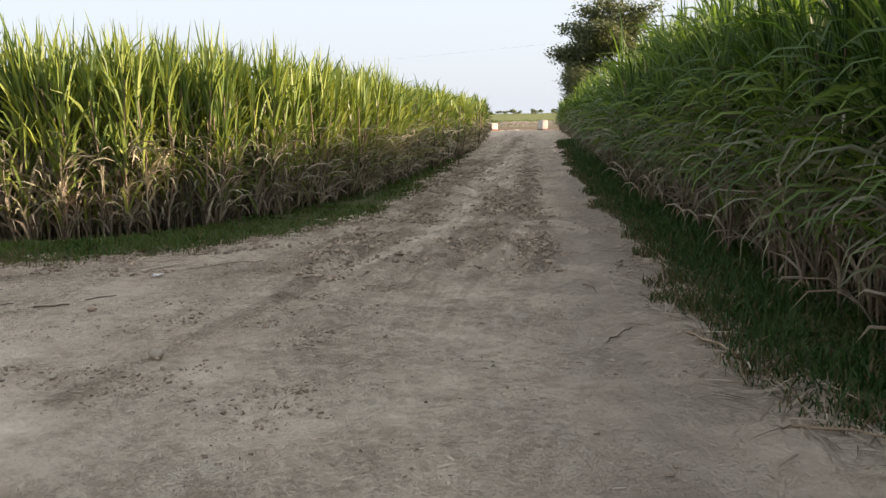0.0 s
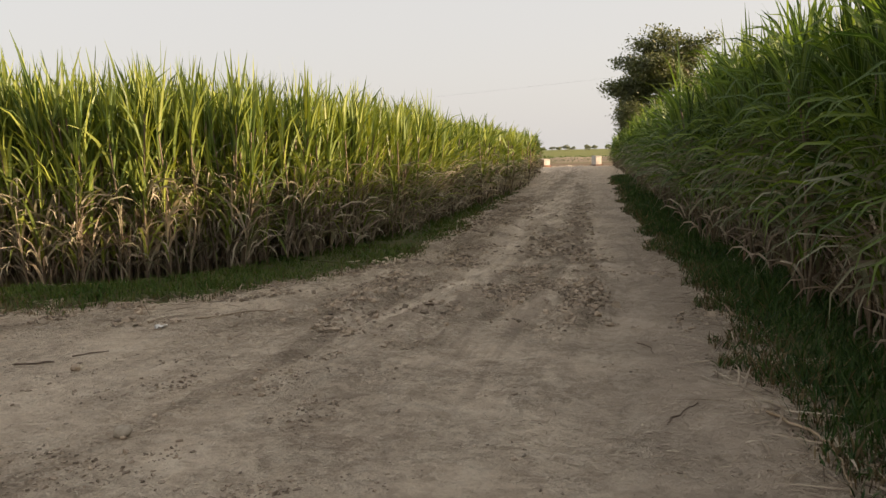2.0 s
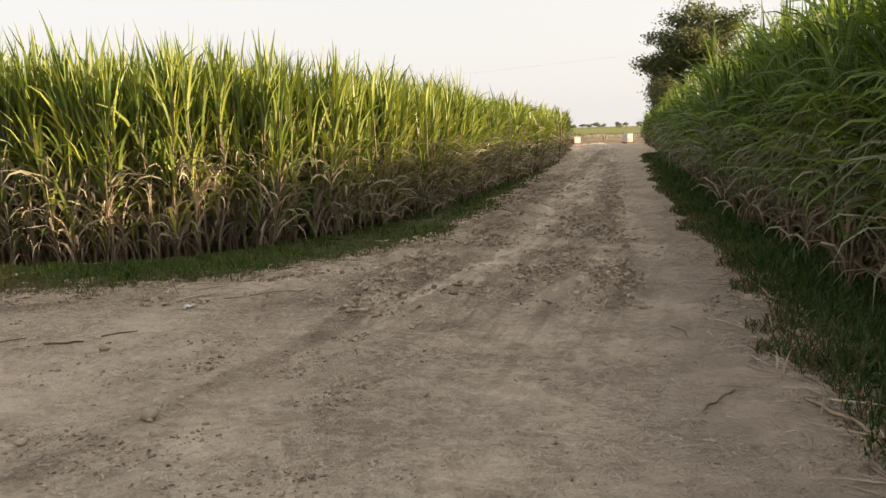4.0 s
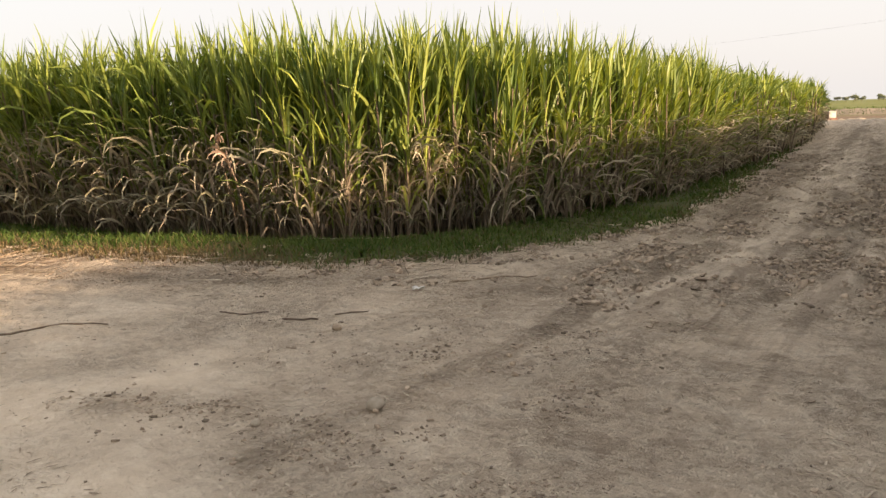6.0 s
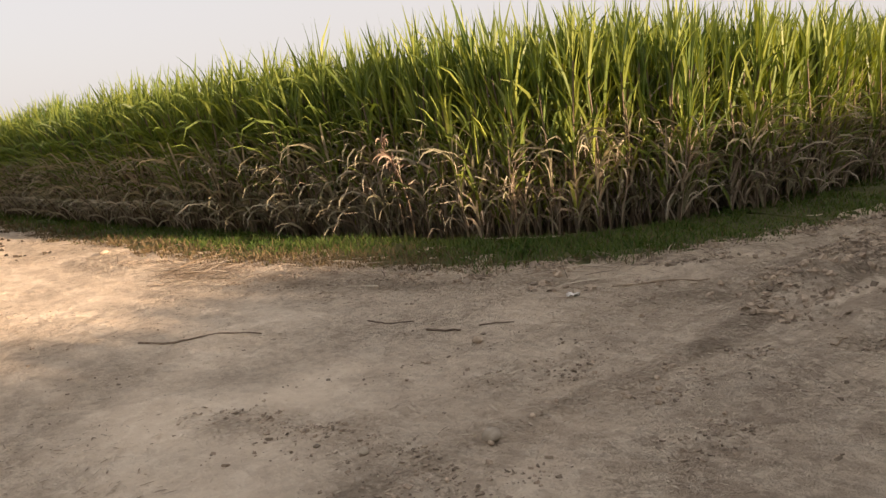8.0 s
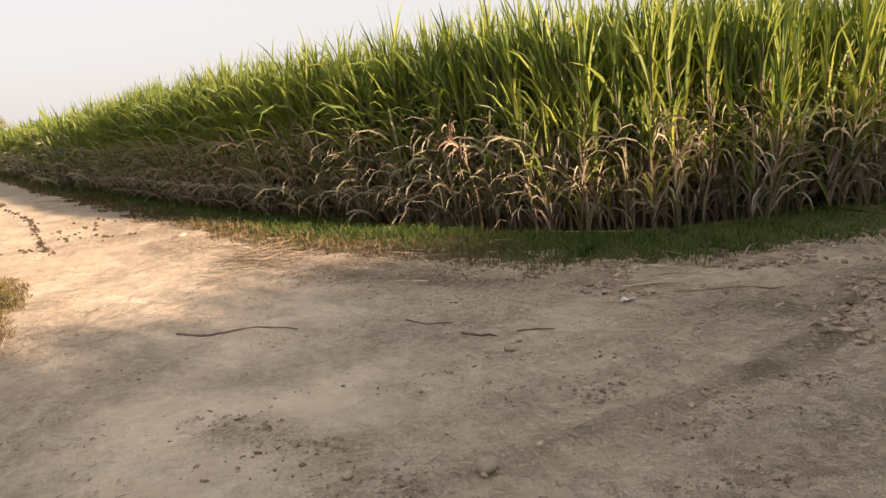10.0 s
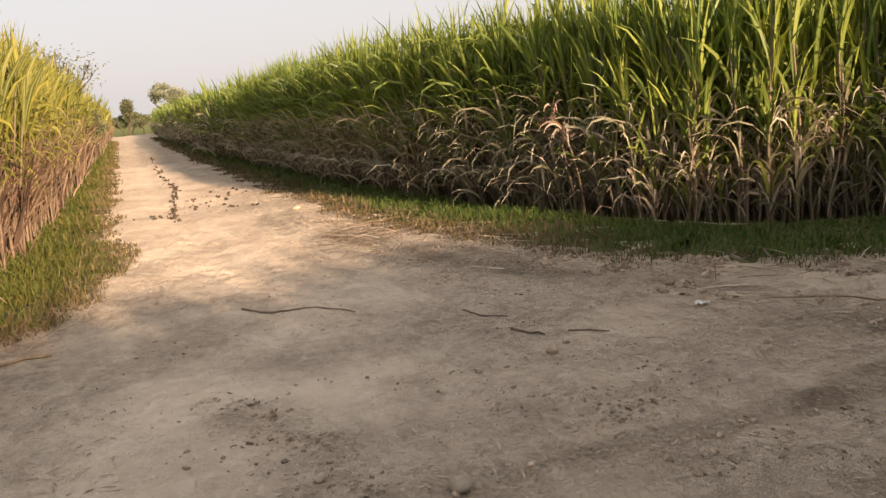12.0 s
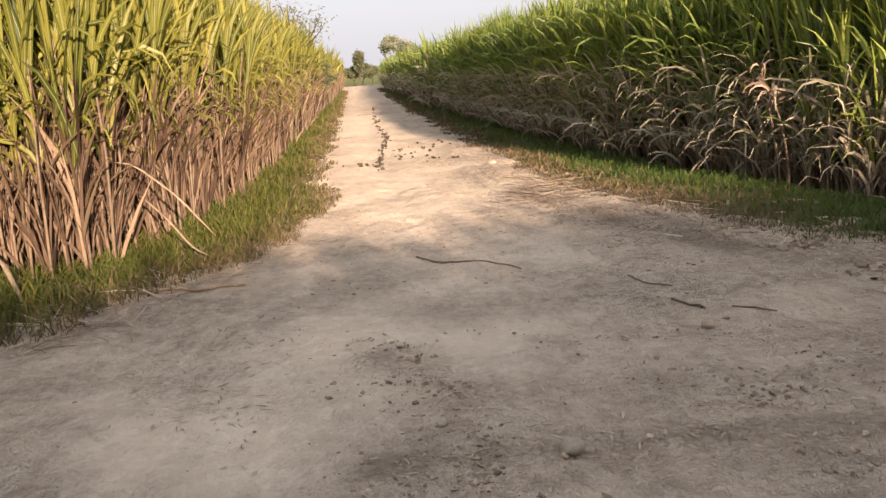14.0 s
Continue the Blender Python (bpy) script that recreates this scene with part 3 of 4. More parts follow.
VARIANTS += [cane_plant(120 + i, 6, 2.14, 1.0, "drooping", "deep green sugarcane stool with pale leaves arching over", CANE_SHADY, DRY, PALELEAF) for i in range(6)]
VARIANTS += [cane_plant(130 + i, 5, 1.9, 1.0, "shaded", "shaded sugarcane stool with long arching dark green leaves", CANE_SHADED, DRY, DEEPPALE, 6, 0.16) for i in range(10)]
VARIANTS += [cane_plant(160 + i, 6, 2.0, 1.0, "stalky", "sunlit yellow sugarcane stool with reddish dry stalks", CANE_SUNLIT, REDDRY, TAN, 5, 0.16) for i in range(10)]
placed = []


def swell(x, y):
    """The shaded field grows taller towards the junction, the open one towards the side lane."""
    east = np.interp(y, [2, 5, 9, 14, 20], [0.0, 0.02, 0.06, 0.07, 0]) * (x > 0)
    north = (0.05 * np.clip((-x - 6.5) / 3, 0, 1) - 0.07 * np.clip((y - 9) / 4, 0, 1) * (x > -9)) * (x < -3) * (y > 5.5)
    south = (x < -4) * (y < np.where(x < -12, 5.0, 1.2)) * (0.05 + 0.03 * np.clip((x + 12) / 3, 0, 1))
    return 1.0 + east + north + south


def edge_plants(line, lo, hi, sign, tall, step, rows, kinds=(0, 14)):
    """Stools along the stretch lo..hi of a field's outer row; sign: on which side of the line the lane lies."""
    rng = np.random.RandomState(int(abs(lo * 7 + hi * 3)) + 5)
    for r in range(rows):
        pts = along(line, step)
        for i, (x, y, dx, dy) in enumerate(pts):
            if not lo <= i * step <= hi:
                continue
            ox, oy = -dy * sign, dx * sign
            d = 0.08 + r * 0.4 + rng.normal(0, 0.06)
            shift = (r % 2) * step / 2 + rng.normal(0, 0.05)
            p = (x - ox * d + dx * shift, y - oy * d + dy * shift)
            s = tall * rng.uniform(0.97, 1.035) * swell(p[0], p[1])
            kind = rng.randint(14, 20) if kinds[0] == 0 and p[0] < -8.6 + rng.normal(0, 0.8) else rng.randint(*kinds)
            placed.append((kind, p, math.degrees(math.atan2(oy, ox)) + rng.normal(0, 9), s, rng.normal(0.5, 1.8)))


def stand(name, label, line, sign, tall, seed, depth, skip, dense, poly_in, leaf, dead_leaf, arch_leaf, habit):
    """The rest of one field: a thick outer belt and a thinner inside, as one mesh for each kind of blade."""
    rng = np.random.RandomState(seed)
    pos, out, far, inner = [], [], [], []
    for i, (x, y, dx, dy) in enumerate(along(line, 0.1)):
        ox, oy = -dy * sign, dx * sign
        gap = math.hypot(x + 1.0, y - 3.0)
        thin = 0.35 if y < -4 else 1.0
        near = skip[0] <= i * 0.1 <= skip[1]
        for _ in range(rng.poisson(0 if near else thin * 1.9 / (1 + (gap / 38.0) ** 1.5))):
            d = rng.uniform(-0.1, 0.95)
            pos.append((x - ox * d + rng.normal(0, 0.05), y - oy * d + rng.normal(0, 0.05), -0.09))
            out.append((ox, oy) if d < 0.5 else (ox * 0.4, oy * 0.4))
            far.append(gap)
            inner.append(False)
        first = 0.75 if near else 0.9
        for _ in range(rng.poisson(thin * dense * 0.1 * (depth - first) / (1 + (gap / 30.0) ** 1.3))):
            d = first + rng.uniform(0, 1) ** 1.25 * (depth - first)
            pos.append((x - ox * d + rng.normal(0, 0.05), y - oy * d + rng.normal(0, 0.05), -0.09))
            out.append((ox * 0.3, oy * 0.3))
            far.append(gap)
            inner.append(True)
    pos, out, far, inner = np.array(pos), np.array(out), np.array(far), np.array(inner)
    tops = tall * (1.9 if habit == "shaded" else 2.12) * rng.uniform(0.92, 1.05, len(pos)) * (1 + 0.04 * vnoise(pos[:, 0], pos[:, 1], 2.5, seed)) * swell(pos[:, 0], pos[:, 1])
    rods, green, deep_green, dead, arch = [], [], [], [], []
    deep = ("spear", "upper", "middle", "dry")
    for sel, segs, share, wd, kinds in ((inner & (far < 22), 3, 0.7, 1.5, deep), (inner & (far >= 22), 2, 0.45, 2.4, deep), (~inner & (far < 18), 5, 0.9, 1.1, KINDS),
                                        (~inner & (far >= 18) & (far < 30), 4, 0.65, 1.45, KINDS), (~inner & (far >= 30), 3, 0.4, 2.1, KINDS)):
        # Leaves along the side lane get the shade-toned copy of the leaf.
        shady = pos[:, 0] < (-9.5 if habit == "open" else -999)
        for way, pick in ((green, sel & ~shady), (deep_green, sel & shady)):
            if pick.any():
                hang = "drooping" if habit == "open" and kinds is KINDS else habit
                r, g, d, a = cane(rng, pos[pick], tops[pick], hang, share, segs, wd, out[pick], kinds is KINDS, kinds)
                way.append(g), dead.append(d)
                if kinds is KINDS:
                    rods.append(r), arch.append(a)
    # inside of the field, seen from above only
    gx = rng.uniform(poly_in[0], poly_in[2], 60000)
    gy = rng.uniform(poly_in[1], poly_in[3], 60000)
    n_in = int((poly_in[2] - poly_in[0]) * (poly_in[3] - poly_in[1]) * 1.8)
    gx, gy = gx[:n_in], gy[:n_in]
    if name == "cane_field_north":
        region = [(-112, 55)] + line
    elif name == "cane_field_east":
        region = line + [(40, -25), (40, 74)]
    else:
        region = line + [(-108, -25)]
    ok = inside(gx, gy, region) & (edge_gap(gx, gy, line) > depth * 0.8)
    p = np.stack([gx[ok], gy[ok], np.full(ok.sum(), -0.09)], -1)
    r, g, d, a = cane(rng, p, tall * (1.85 if habit == "shaded" else 1.72) * rng.uniform(0.85, 1.05, len(p)), habit, 0.5 if habit == "shaded" else 0.3, 2, 4.0, None, False, ("upper", "middle"))
    green.append(g)
    root = tagged(new(name), label, "sugarcane field", kind="stuff")
    for nm, chunks, m in (("stalks", rods, STALK), ("green_leaves", green, leaf), ("deep_green_leaves", deep_green, CANE_SHADY), ("dry_leaves", dead, dead_leaf), ("arching_leaves", arch, arch_leaf)):
        if not chunks:
            continue
        v, f, u = join(chunks)
        tagged(part(nm, build(nm, v, f, m, u), root), kind="stuff")
    return root


edge_plants(BASE_L, 38.0, 66.0, 1, 1.0, 0.42, 2)
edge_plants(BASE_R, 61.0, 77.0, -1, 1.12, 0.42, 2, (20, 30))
edge_plants(BASE_C, 21.0, 36.0, -1, 1.05, 0.42, 2, (30, 40))
stand("cane_field_north", "dense stand of tall yellow-green sugarcane beside the lanes", BASE_L, 1, 1.0, 11, 3.0, (38, 66), 12, (-112, 7, -4, 55), CANE, DRY, PALELEAF, "open")
stand("cane_field_east", "tall shaded dark green sugarcane hanging over the road", BASE_R, -1, 1.12, 12, 4.2, (61, 77), 13, (-4, -25, 40, 74), CANE_SHADED, DRY, DEEPPALE, "shaded")
stand("cane_field_south", "sunlit sugarcane with dry pinkish lower stalks beside the lane", BASE_C, -1, 1.05, 13, 3.0, (21, 36), 12, (-108, -25, -6, 4), CANE_SUNLIT, REDDRY, TAN, "stalky")
for v, (x, y), turn, s, tilt in placed:
    copy_thing(VARIANTS[v], pose(x, y, 0, 0, tilt, turn) @ Matrix.Diagonal((1, 1, s, 1)))
for ob in VARIANTS:
    for o in (*ob.children_recursive, ob):
        bpy.data.objects.remove(o)


def dead_stalk():
    """A dead bent stalk with pinkish dry leaves, standing out at the field's corner."""
    rng = np.random.RandomState(77)
    root = new("dead_cane_stalk")
    pos = np.array([[-8.3, 6.95, -0.09], [-8.15, 6.95, -0.09]])
    top = np.array([[-8.25, 6.62, 1.36], [-8.1, 6.66, 1.12]])
    v, f, u = tubes(pos, top, np.full(2, 0.017), np.full(2, 0.011), 6, 4, np.array([[0.05, 0, 0], [0.08, 0.02, 0]]))
    part("stalk", build("stalk", v, f, STALK, u), root)
    k = rng.uniform(0.78, 1.0, 22)
    w = rng.randint(2, size=22)
    p = pos[w] + (top - pos)[w] * k[:, None]
    v, f, u = blades(rng, p, rng.uniform(-3.1, 3.1, 22), rng.uniform(0.05, 0.3, 22), rng.uniform(2.6, 3.0, 22), rng.uniform(0.3, 0.55, 22), rng.uniform(0.025, 0.045, 22), 6, 0.6)
    part("dry_leaves", build("dry_leaves", v, f, DEAD, u), root, "pinkish tan withered leaves")
    tagged(root, "dead bent sugarcane stalk with pinkish dry leaves", "sugarcane")


dead_stalk()


def leaning_leaf(name, label, pts, width, mat):
    """A long broken leaf or stalk leaning out of the field."""
    p = np.array(pts, float)
    s = np.linspace(0, 1, 13)
    k = np.linspace(0, 1, len(p))
    c = np.stack([np.interp(s, k, p[:, i]) for i in range(3)], -1)
    c[1:-1] = (c[:-2] + c[1:-1] * 2 + c[2:]) / 4
    d = np.gradient(c, axis=0)
    side = np.cross(d, np.array([0.3, 0.2, 1.0]))
    side /= np.linalg.norm(side, axis=1, keepdims=True)
    w = width * np.where(s < 0.8, 1.0, (1 - s) / 0.2 * 0.85 + 0.15)
    up = np.array([0, 0, 0.15])
    v = np.stack([c - side * w[:, None] / 2, c + up[None] * width, c + side * w[:, None] / 2], 1).reshape(-1, 3)
    a = np.arange(12)[:, None] * 3 + np.array([[0, 1]])
    f = np.stack([a, a + 1, a + 4, a + 3], -1).reshape(-1, 4)
    uv = np.stack(np.broadcast_arrays(np.array([0, 0.5, 1.0])[None], s[:, None] + np.zeros((1, 3))), -1).reshape(-1, 2)
    ob = tagged(new(name, build(name, v, f, mat, uv)), label, "cane leaf")
    so = ob.modifiers.new("thickness", "SOLIDIFY")
    so.thickness = 0.003


leaning_leaf("broken_cane_leaf", "long pale broken cane leaf leaning out over the grass", [(-7.6, -0.55, 0.95), (-7.35, -0.1, 0.95), (-7.2, 0.3, 0.62), (-7.05, 0.62, 0.24)], 0.03, STRAW)
leaning_leaf("broken_cane_leaf", "long pale broken cane leaf drooping down to the road edge", [(-7.5, -0.1, 0.62), (-7.2, 0.18, 0.42), (-7.05, 0.4, 0.15), (-6.93, 0.66, 0.02)], 0.026, STRAW)
leaning_leaf("broken_cane_leaf", "pale green cane leaf hanging over the verge", [(-6.6, -1.2, 0.4), (-6.3, -0.95, 0.3), (-5.95, -0.72, 0.03)], 0.04, STRAW)


# ---- verge grass ----
SOD = plain_material("grassy_sod", (0.05, 0.065, 0.022), (0.13, 0.12, 0.05), 0.95, 7, 0.8)


def verge(name, label, edge, sign, width, seed, dense, tall, lo, hi, fringe=1.2, turf=GRASS, fresh=0.0):
    """Turf from the bare earth's edge inwards to the cane, with a withered outer fringe; sign: on which side of the edge the lane lies."""
    rng = np.random.RandomState(seed)
    X, Y, D, G = [], [], [], []
    rows = []
    for i, (x, y, dx, dy) in enumerate(along(edge, 0.1)):
        if not lo <= i * 0.1 <= hi:
            continue
        ix, iy = dy * sign, -dx * sign
        gap = math.hypot(x + 0.5, y - 2.0)
        n = rng.poisson(dense * 0.1 * (width + 0.25) * min(1.0, (8.0 / gap) ** 1.25))
        d = rng.uniform(-0.25, width, n)
        X.append(x + ix * d + dx * rng.uniform(0, 0.1, n)), Y.append(y + iy * d + dy * rng.uniform(0, 0.1, n)), D.append(d), G.append(np.full(n, gap))
        rows.append([(x + ix * k, y + iy * k) for k in (0.12, 0.45, width * 0.6, width + 0.2)])
    x, y, d, gap = (np.concatenate(v) for v in (X, Y, D, G))
    d = d + 0.2 * vnoise(x, y, 0.7, seed) + 0.1 * vnoise(x, y, 0.22, seed + 1)
    thick = 0.75 + 0.35 * vnoise(x, y, 0.5, seed + 2) + 0.15 * vnoise(x, y, 0.15, seed + 3)
    keep = (d > 0) & (rng.uniform(0, 1, len(x)) < thick) & (rng.uniform(0, 1, len(x)) < np.clip(0.5 + d * 3, 0, 1))
    x, y, d, gap = x[keep], y[keep], d[keep], gap[keep]
    n = len(x)
    lush = np.clip(0.5 + d * 0.8, 0.5, 1) * (1 + 0.3 * vnoise(x, y, 1.1, seed + 4))
    fat = np.clip(gap / 7.0, 1, 9) ** 0.8
    z = np.maximum(road_height(x, y), -0.05) - 0.01
    v = blades(rng, np.stack([x, y, z], -1), rng.uniform(0, 6.28, n), rng.uniform(0.0, 0.6, n), rng.uniform(0.2, 1.5, n),
               tall * lush * rng.uniform(0.5, 1.35, n), fat * rng.uniform(0.007, 0.015, n), 2, 0.5)
    root = tagged(new(name), label, "grass", kind="stuff")
    dry = rng.uniform(0, 1, n) < np.clip(fringe - fresh * np.clip((x + 6.8) / 1.6, 0, 1) - d * 1.3, 0.06, 0.95)
    for nm, sel, m in (("green_blades", ~dry, turf), ("withered_blades", dry, DRYGRASS)):
        f = v[1].reshape(n, 2, 4)[sel].reshape(-1, 4)
        used, inv = np.unique(f, return_inverse=True)
        tagged(part(nm, build(nm, v[0][used], inv.reshape(f.shape), m, v[2][used]), root), kind="stuff")
    R = np.array(rows)
    Z = np.maximum(road_height(R[..., 0], R[..., 1]), -0.05) + np.array([-0.02, 0.012, 0.025, 0.02])[None] + 0.02 * vnoise(R[..., 0], R[..., 1], 0.3, seed)
    idx = np.arange(R[..., 0].size).reshape(R.shape[:2])
    f = np.stack([idx[:-1, :-1], idx[1:, :-1], idx[1:, 1:], idx[:-1, 1:]], -1).reshape(-1, 4)
    tagged(part("sod", build("sod", np.concatenate([R, Z[..., None]], -1).reshape(-1, 3), f, SOD), root), kind="stuff")


verge("grass_verge_north", "short green turf strip in front of the sugarcane", EDGE_L, 1, 1.75, 21, 1150, 0.13, 0, 130, 1.45, fresh=0.85)
verge("grass_verge_east", "dark green grass under overhanging sugarcane", EDGE_R, -1, 1.3, 22, 1800, 0.19, 27, 85, 0.6, SHADEGRASS)
verge("grass_verge_south", "olive green grass bank at the sunlit field corner", EDGE_C, -1, 1.9, 23, 1300, 0.19, 0, 100, 0.95, SUNGRASS)


# ---- trees ----
def make_tree(name, label, height, spread, seed, leaves, leaf, bole, mat, squash=1.0, category="tree", spray=0.9):
    """Trunk that forks into limbs and branches, and a crown of many small leaves round the branch tips."""
    rng = np.random.RandomState(seed)
    root = new(name)
    rods = {"trunk": []}
    tips = []

    def grow(p, way, length, r, level, key="trunk"):
        q = p + way * length
        rods.setdefault(key, []).append((p, q, r, r * 0.68))
        if level >= 2:
            tips.append((p + q) / 2)
            tips.append(q)
        if level == 4:
            return
        for k in range(3 if level < 3 else 2):
            a = rng.uniform(0, 2 * np.pi)
            side = np.array([math.cos(a) * spread, math.sin(a) * spread, rng.uniform(0.05, 0.75) * squash])
            w = way * 0.55 + side * rng.uniform(0.5, 0.95)
            grow(q - way * length * rng.uniform(0, 0.25), w / np.linalg.norm(w), length * rng.uniform(0.6, 0.82), r * 0.6, level + 1, "limb %d" % k if level == 0 else key)

    grow(np.array([0, 0, -0.1]), np.array([0.06, 0.03, 1.0]), bole, height * 0.022, 0)
    tips = np.array(tips)
    scale = height / tips[:, 2].max()
    for key in rods:
        nm = key.split()[0]
        a = np.array([r[0] for r in rods[key]]) * scale
        b = np.array([r[1] for r in rods[key]]) * scale
        r0, r1 = np.array([r[2] for r in rods[key]]), np.array([r[3] for r in rods[key]])
        v, f, u = tubes(a, b, r0, r1, 7 if leaves > 500 else 3, 3 if leaves > 500 else 1, rng.normal(0, 0.05, (len(a), 3)) * scale)
        part(nm, build(nm, v, f, BARK, u), root)
    k = rng.randint(len(tips), size=leaves)
    p = tips[k] * scale + rng.normal(0, 1, (leaves, 3)) * [height * 0.05, height * 0.05, height * 0.05 * spray]
    v, f, u = blades(rng, p, rng.uniform(0, 6.28, leaves), rng.uniform(0.6, 2.4, leaves), rng.uniform(-0.5, 0.9, leaves), leaf * rng.uniform(0.6, 1.3, leaves), leaf * rng.uniform(0.35, 0.6, leaves), 2, 0.9)
    part("crown", build("crown", v, f, mat, u), root)
    return tagged(root, label, category)


def put(ob, x, y, z=0.0, turn=0.0, s=1.0):
    ob.matrix_basis = pose(x, y, z, 0, 0, turn) @ Matrix.Diagonal((s, s, s, 1))
    return ob


put(make_tree("roadside_tree", "dark broad-crowned tree standing behind the sugarcane", 8.35, 1.25, 31, 28000, 0.2, 0.6, TREELEAF, 0.75, spray=0.5), 1.7, 49, -0.1, 40)
put(make_tree("roadside_shrub", "dark leafy shrub at the end of the sugarcane", 4.9, 0.75, 32, 9000, 0.17, 0.5, TREELEAF, 0.9, "shrub"), -2.0, 49.5, -0.1)
put(make_tree("thorny_shrub", "half-bare dark shrub rising over the sugarcane", 4.0, 0.5, 33, 1400, 0.10, 0.9, TREELEAF, 1.3, "shrub"), -26.5, 0.4, -0.1)
put(make_tree("thorny_shrub", "leafy green shrub at the sugarcane edge", 2.3, 0.7, 34, 4000, 0.13, 0.4, TREELEAF, 1.0, "shrub"), -37, 1.4, -0.1)
put(make_tree("lane_tree", "slim upright dark tree at the end of the lane", 4.3, 0.16, 35, 5000, 0.26, 0.3, TREELEAF, 1.9), -110, 6.6, -0.1)
put(make_tree("lane_tree", "round-topped hazy tree behind the sugarcane", 7.0, 1.2, 36, 6000, 0.34, 1.5, HAZELEAF, 0.75, spray=0.5), -132, 13.4, -0.1)
put(make_tree("lane_bush", "low hazy bush at the far end of the lane", 2.9, 1.1, 37, 4000, 0.3, 0.4, TREELEAF, 0.7, "bush"), -117, 7.6, -0.1)
put(make_tree("lane_bush", "low dark bush beside the far end of the lane", 2.3, 1.1, 38, 3000, 0.28, 0.4, TREELEAF, 0.7, "bush"), -112.5, 5.9, -0.1)
put(make_tree("lane_bush", "low dark bush beside the far end of the lane", 2.0, 1.2, 39, 3000, 0.28, 0.4, TREELEAF, 0.6, "bush"), -115, 8.6, -0.1)
FAR_TREES = [make_tree("distant_tree", "small hazy tree on the far horizon", 5.5, s, 40 + i, 240, 1.5, b, HAZELEAF, q) for i, (s, b, q) in enumerate(((0.9, 0.6, 1.0), (0.6, 0.8, 1.4), (1.2, 0.35, 0.7)))]
rng = np.random.RandomState(50)
for i in range(60):
    a = radians(-14 + i * 0.3 + rng.normal(0, 0.2))
    d = rng.uniform(560, 720)
    s = rng.uniform(0.3, 0.8)
    t = copy_thing(FAR_TREES[rng.randint(3)], pose(d * math.sin(a), d * math.cos(a), -0.1, 0, 0, rng.uniform(0, 360)) @ Matrix.Diagonal((s * 1.25, s * 1.25, s, 1)))
    tagged(t, group="trees on the horizon")
for ob in FAR_TREES:
    for o in (*ob.children_recursive, ob):
        bpy.data.objects.remove(o)


# ---- culvert and bank at the end of the road ----
def box(x0, y0, z0, x1, y1, z1, soft=0.02):
    bm = bmesh.new()
    bmesh.ops.create_cube(bm, size=1, matrix=Matrix.LocRotScale(((x0 + x1) / 2, (y0 + y1) / 2, (z0 + z1) / 2), None, (x1 - x0, y1 - y0, z1 - z0)))
    bmesh.ops.bevel(bm, geom=bm.edges[:], offset=soft, segments=2, affect="EDGES")
    return bm


def bm_part(name, bm, mat, parent, label=""):
    me = bpy.data.meshes.new(name)
    bm.to_mesh(me)
    bm.free()
    me.materials.append(mat)
    return part(name, me, parent, label)


def parapet(label, w, h, wall):
    root = new("culvert_parapet")
    bm_part("plinth", box(-w / 2 - 0.12, -0.12, -0.1, w / 2 + 0.12, 0.75, 0.12), BRICK, root, "dark brick footing")
    bm_part("wall", box(-w / 2, 0, 0.12, w / 2, 0.65, h), wall, root)
    bm_part("face", box(-w / 2 + 0.02, -0.03, 0.14, w / 2 + 0.02, -0.002, h - 0.02, 0.008), LIME, root, "whitewashed end face")
    bm_part("coping", box(-w / 2 - 0.03, -0.05, h, w / 2 + 0.03, 0.7, h + 0.07), LIME, root)
    return tagged(root, label, "parapet", "culvert parapets")


put(parapet("low whitewashed brick parapet beside the road", 0.62, 0.62, BRICK), -10.45, 74, 0, 38)
put(parapet("taller whitewashed brick parapet beside the road", 0.6, 0.85, LIME), -5.75, 74, 0, 42)


def earth_bank():
    """Low bank across the far end of the road, grown with dry weeds."""
    xs = np.linspace(-70, 45, 231)
    prof = [(-2.2, -0.1), (-1.2, 0.28), (-0.4, 0.52), (0.4, 0.55), (1.3, 0.2), (2.2, -0.1)]
    X = np.repeat(xs[:, None], len(prof), 1)
    Y = 104 + X * 0.05 + np.array([p[0] for p in prof])[None]
    Z = np.array([p[1] for p in prof])[None] * (1 + 0.35 * vnoise(X, Y, 3.0, 61)) + 0.05 * vnoise(X, Y, 0.7, 62)
    idx = np.arange(X.size).reshape(X.shape)
    f = np.stack([idx[:-1, :-1], idx[1:, :-1], idx[1:, 1:], idx[:-1, 1:]], -1).reshape(-1, 4)
    tagged(new("earth_bank", build("earth_bank", np.stack([X, Y, Z], -1).reshape(-1, 3), f, CLOD)), "low dark earth bank across the road end", "bank", kind="structure")
    r = np.random.RandomState(63)
    n = 8000
    x = r.uniform(-70, 45, n)
    off = r.uniform(-2.2, 1.5, n)
    y = 104 + x * 0.05 + off
    z = np.interp(off, [p[0] for p in prof], [p[1] for p in prof]) - 0.05
    v, f, u = blades(r, np.stack([x, y, z], -1), r.uniform(0, 6.28, n), r.uniform(0, 0.5, n), r.uniform(0, 0.8, n), r.uniform(0.15, 0.5, n), r.uniform(0.03, 0.07, n), 2, 0.5)
    tagged(new("bank_weeds", build("bank_weeds", v, f, GRASS, u)), "dry green weeds on the earth bank", "weeds", kind="stuff")


earth_bank()


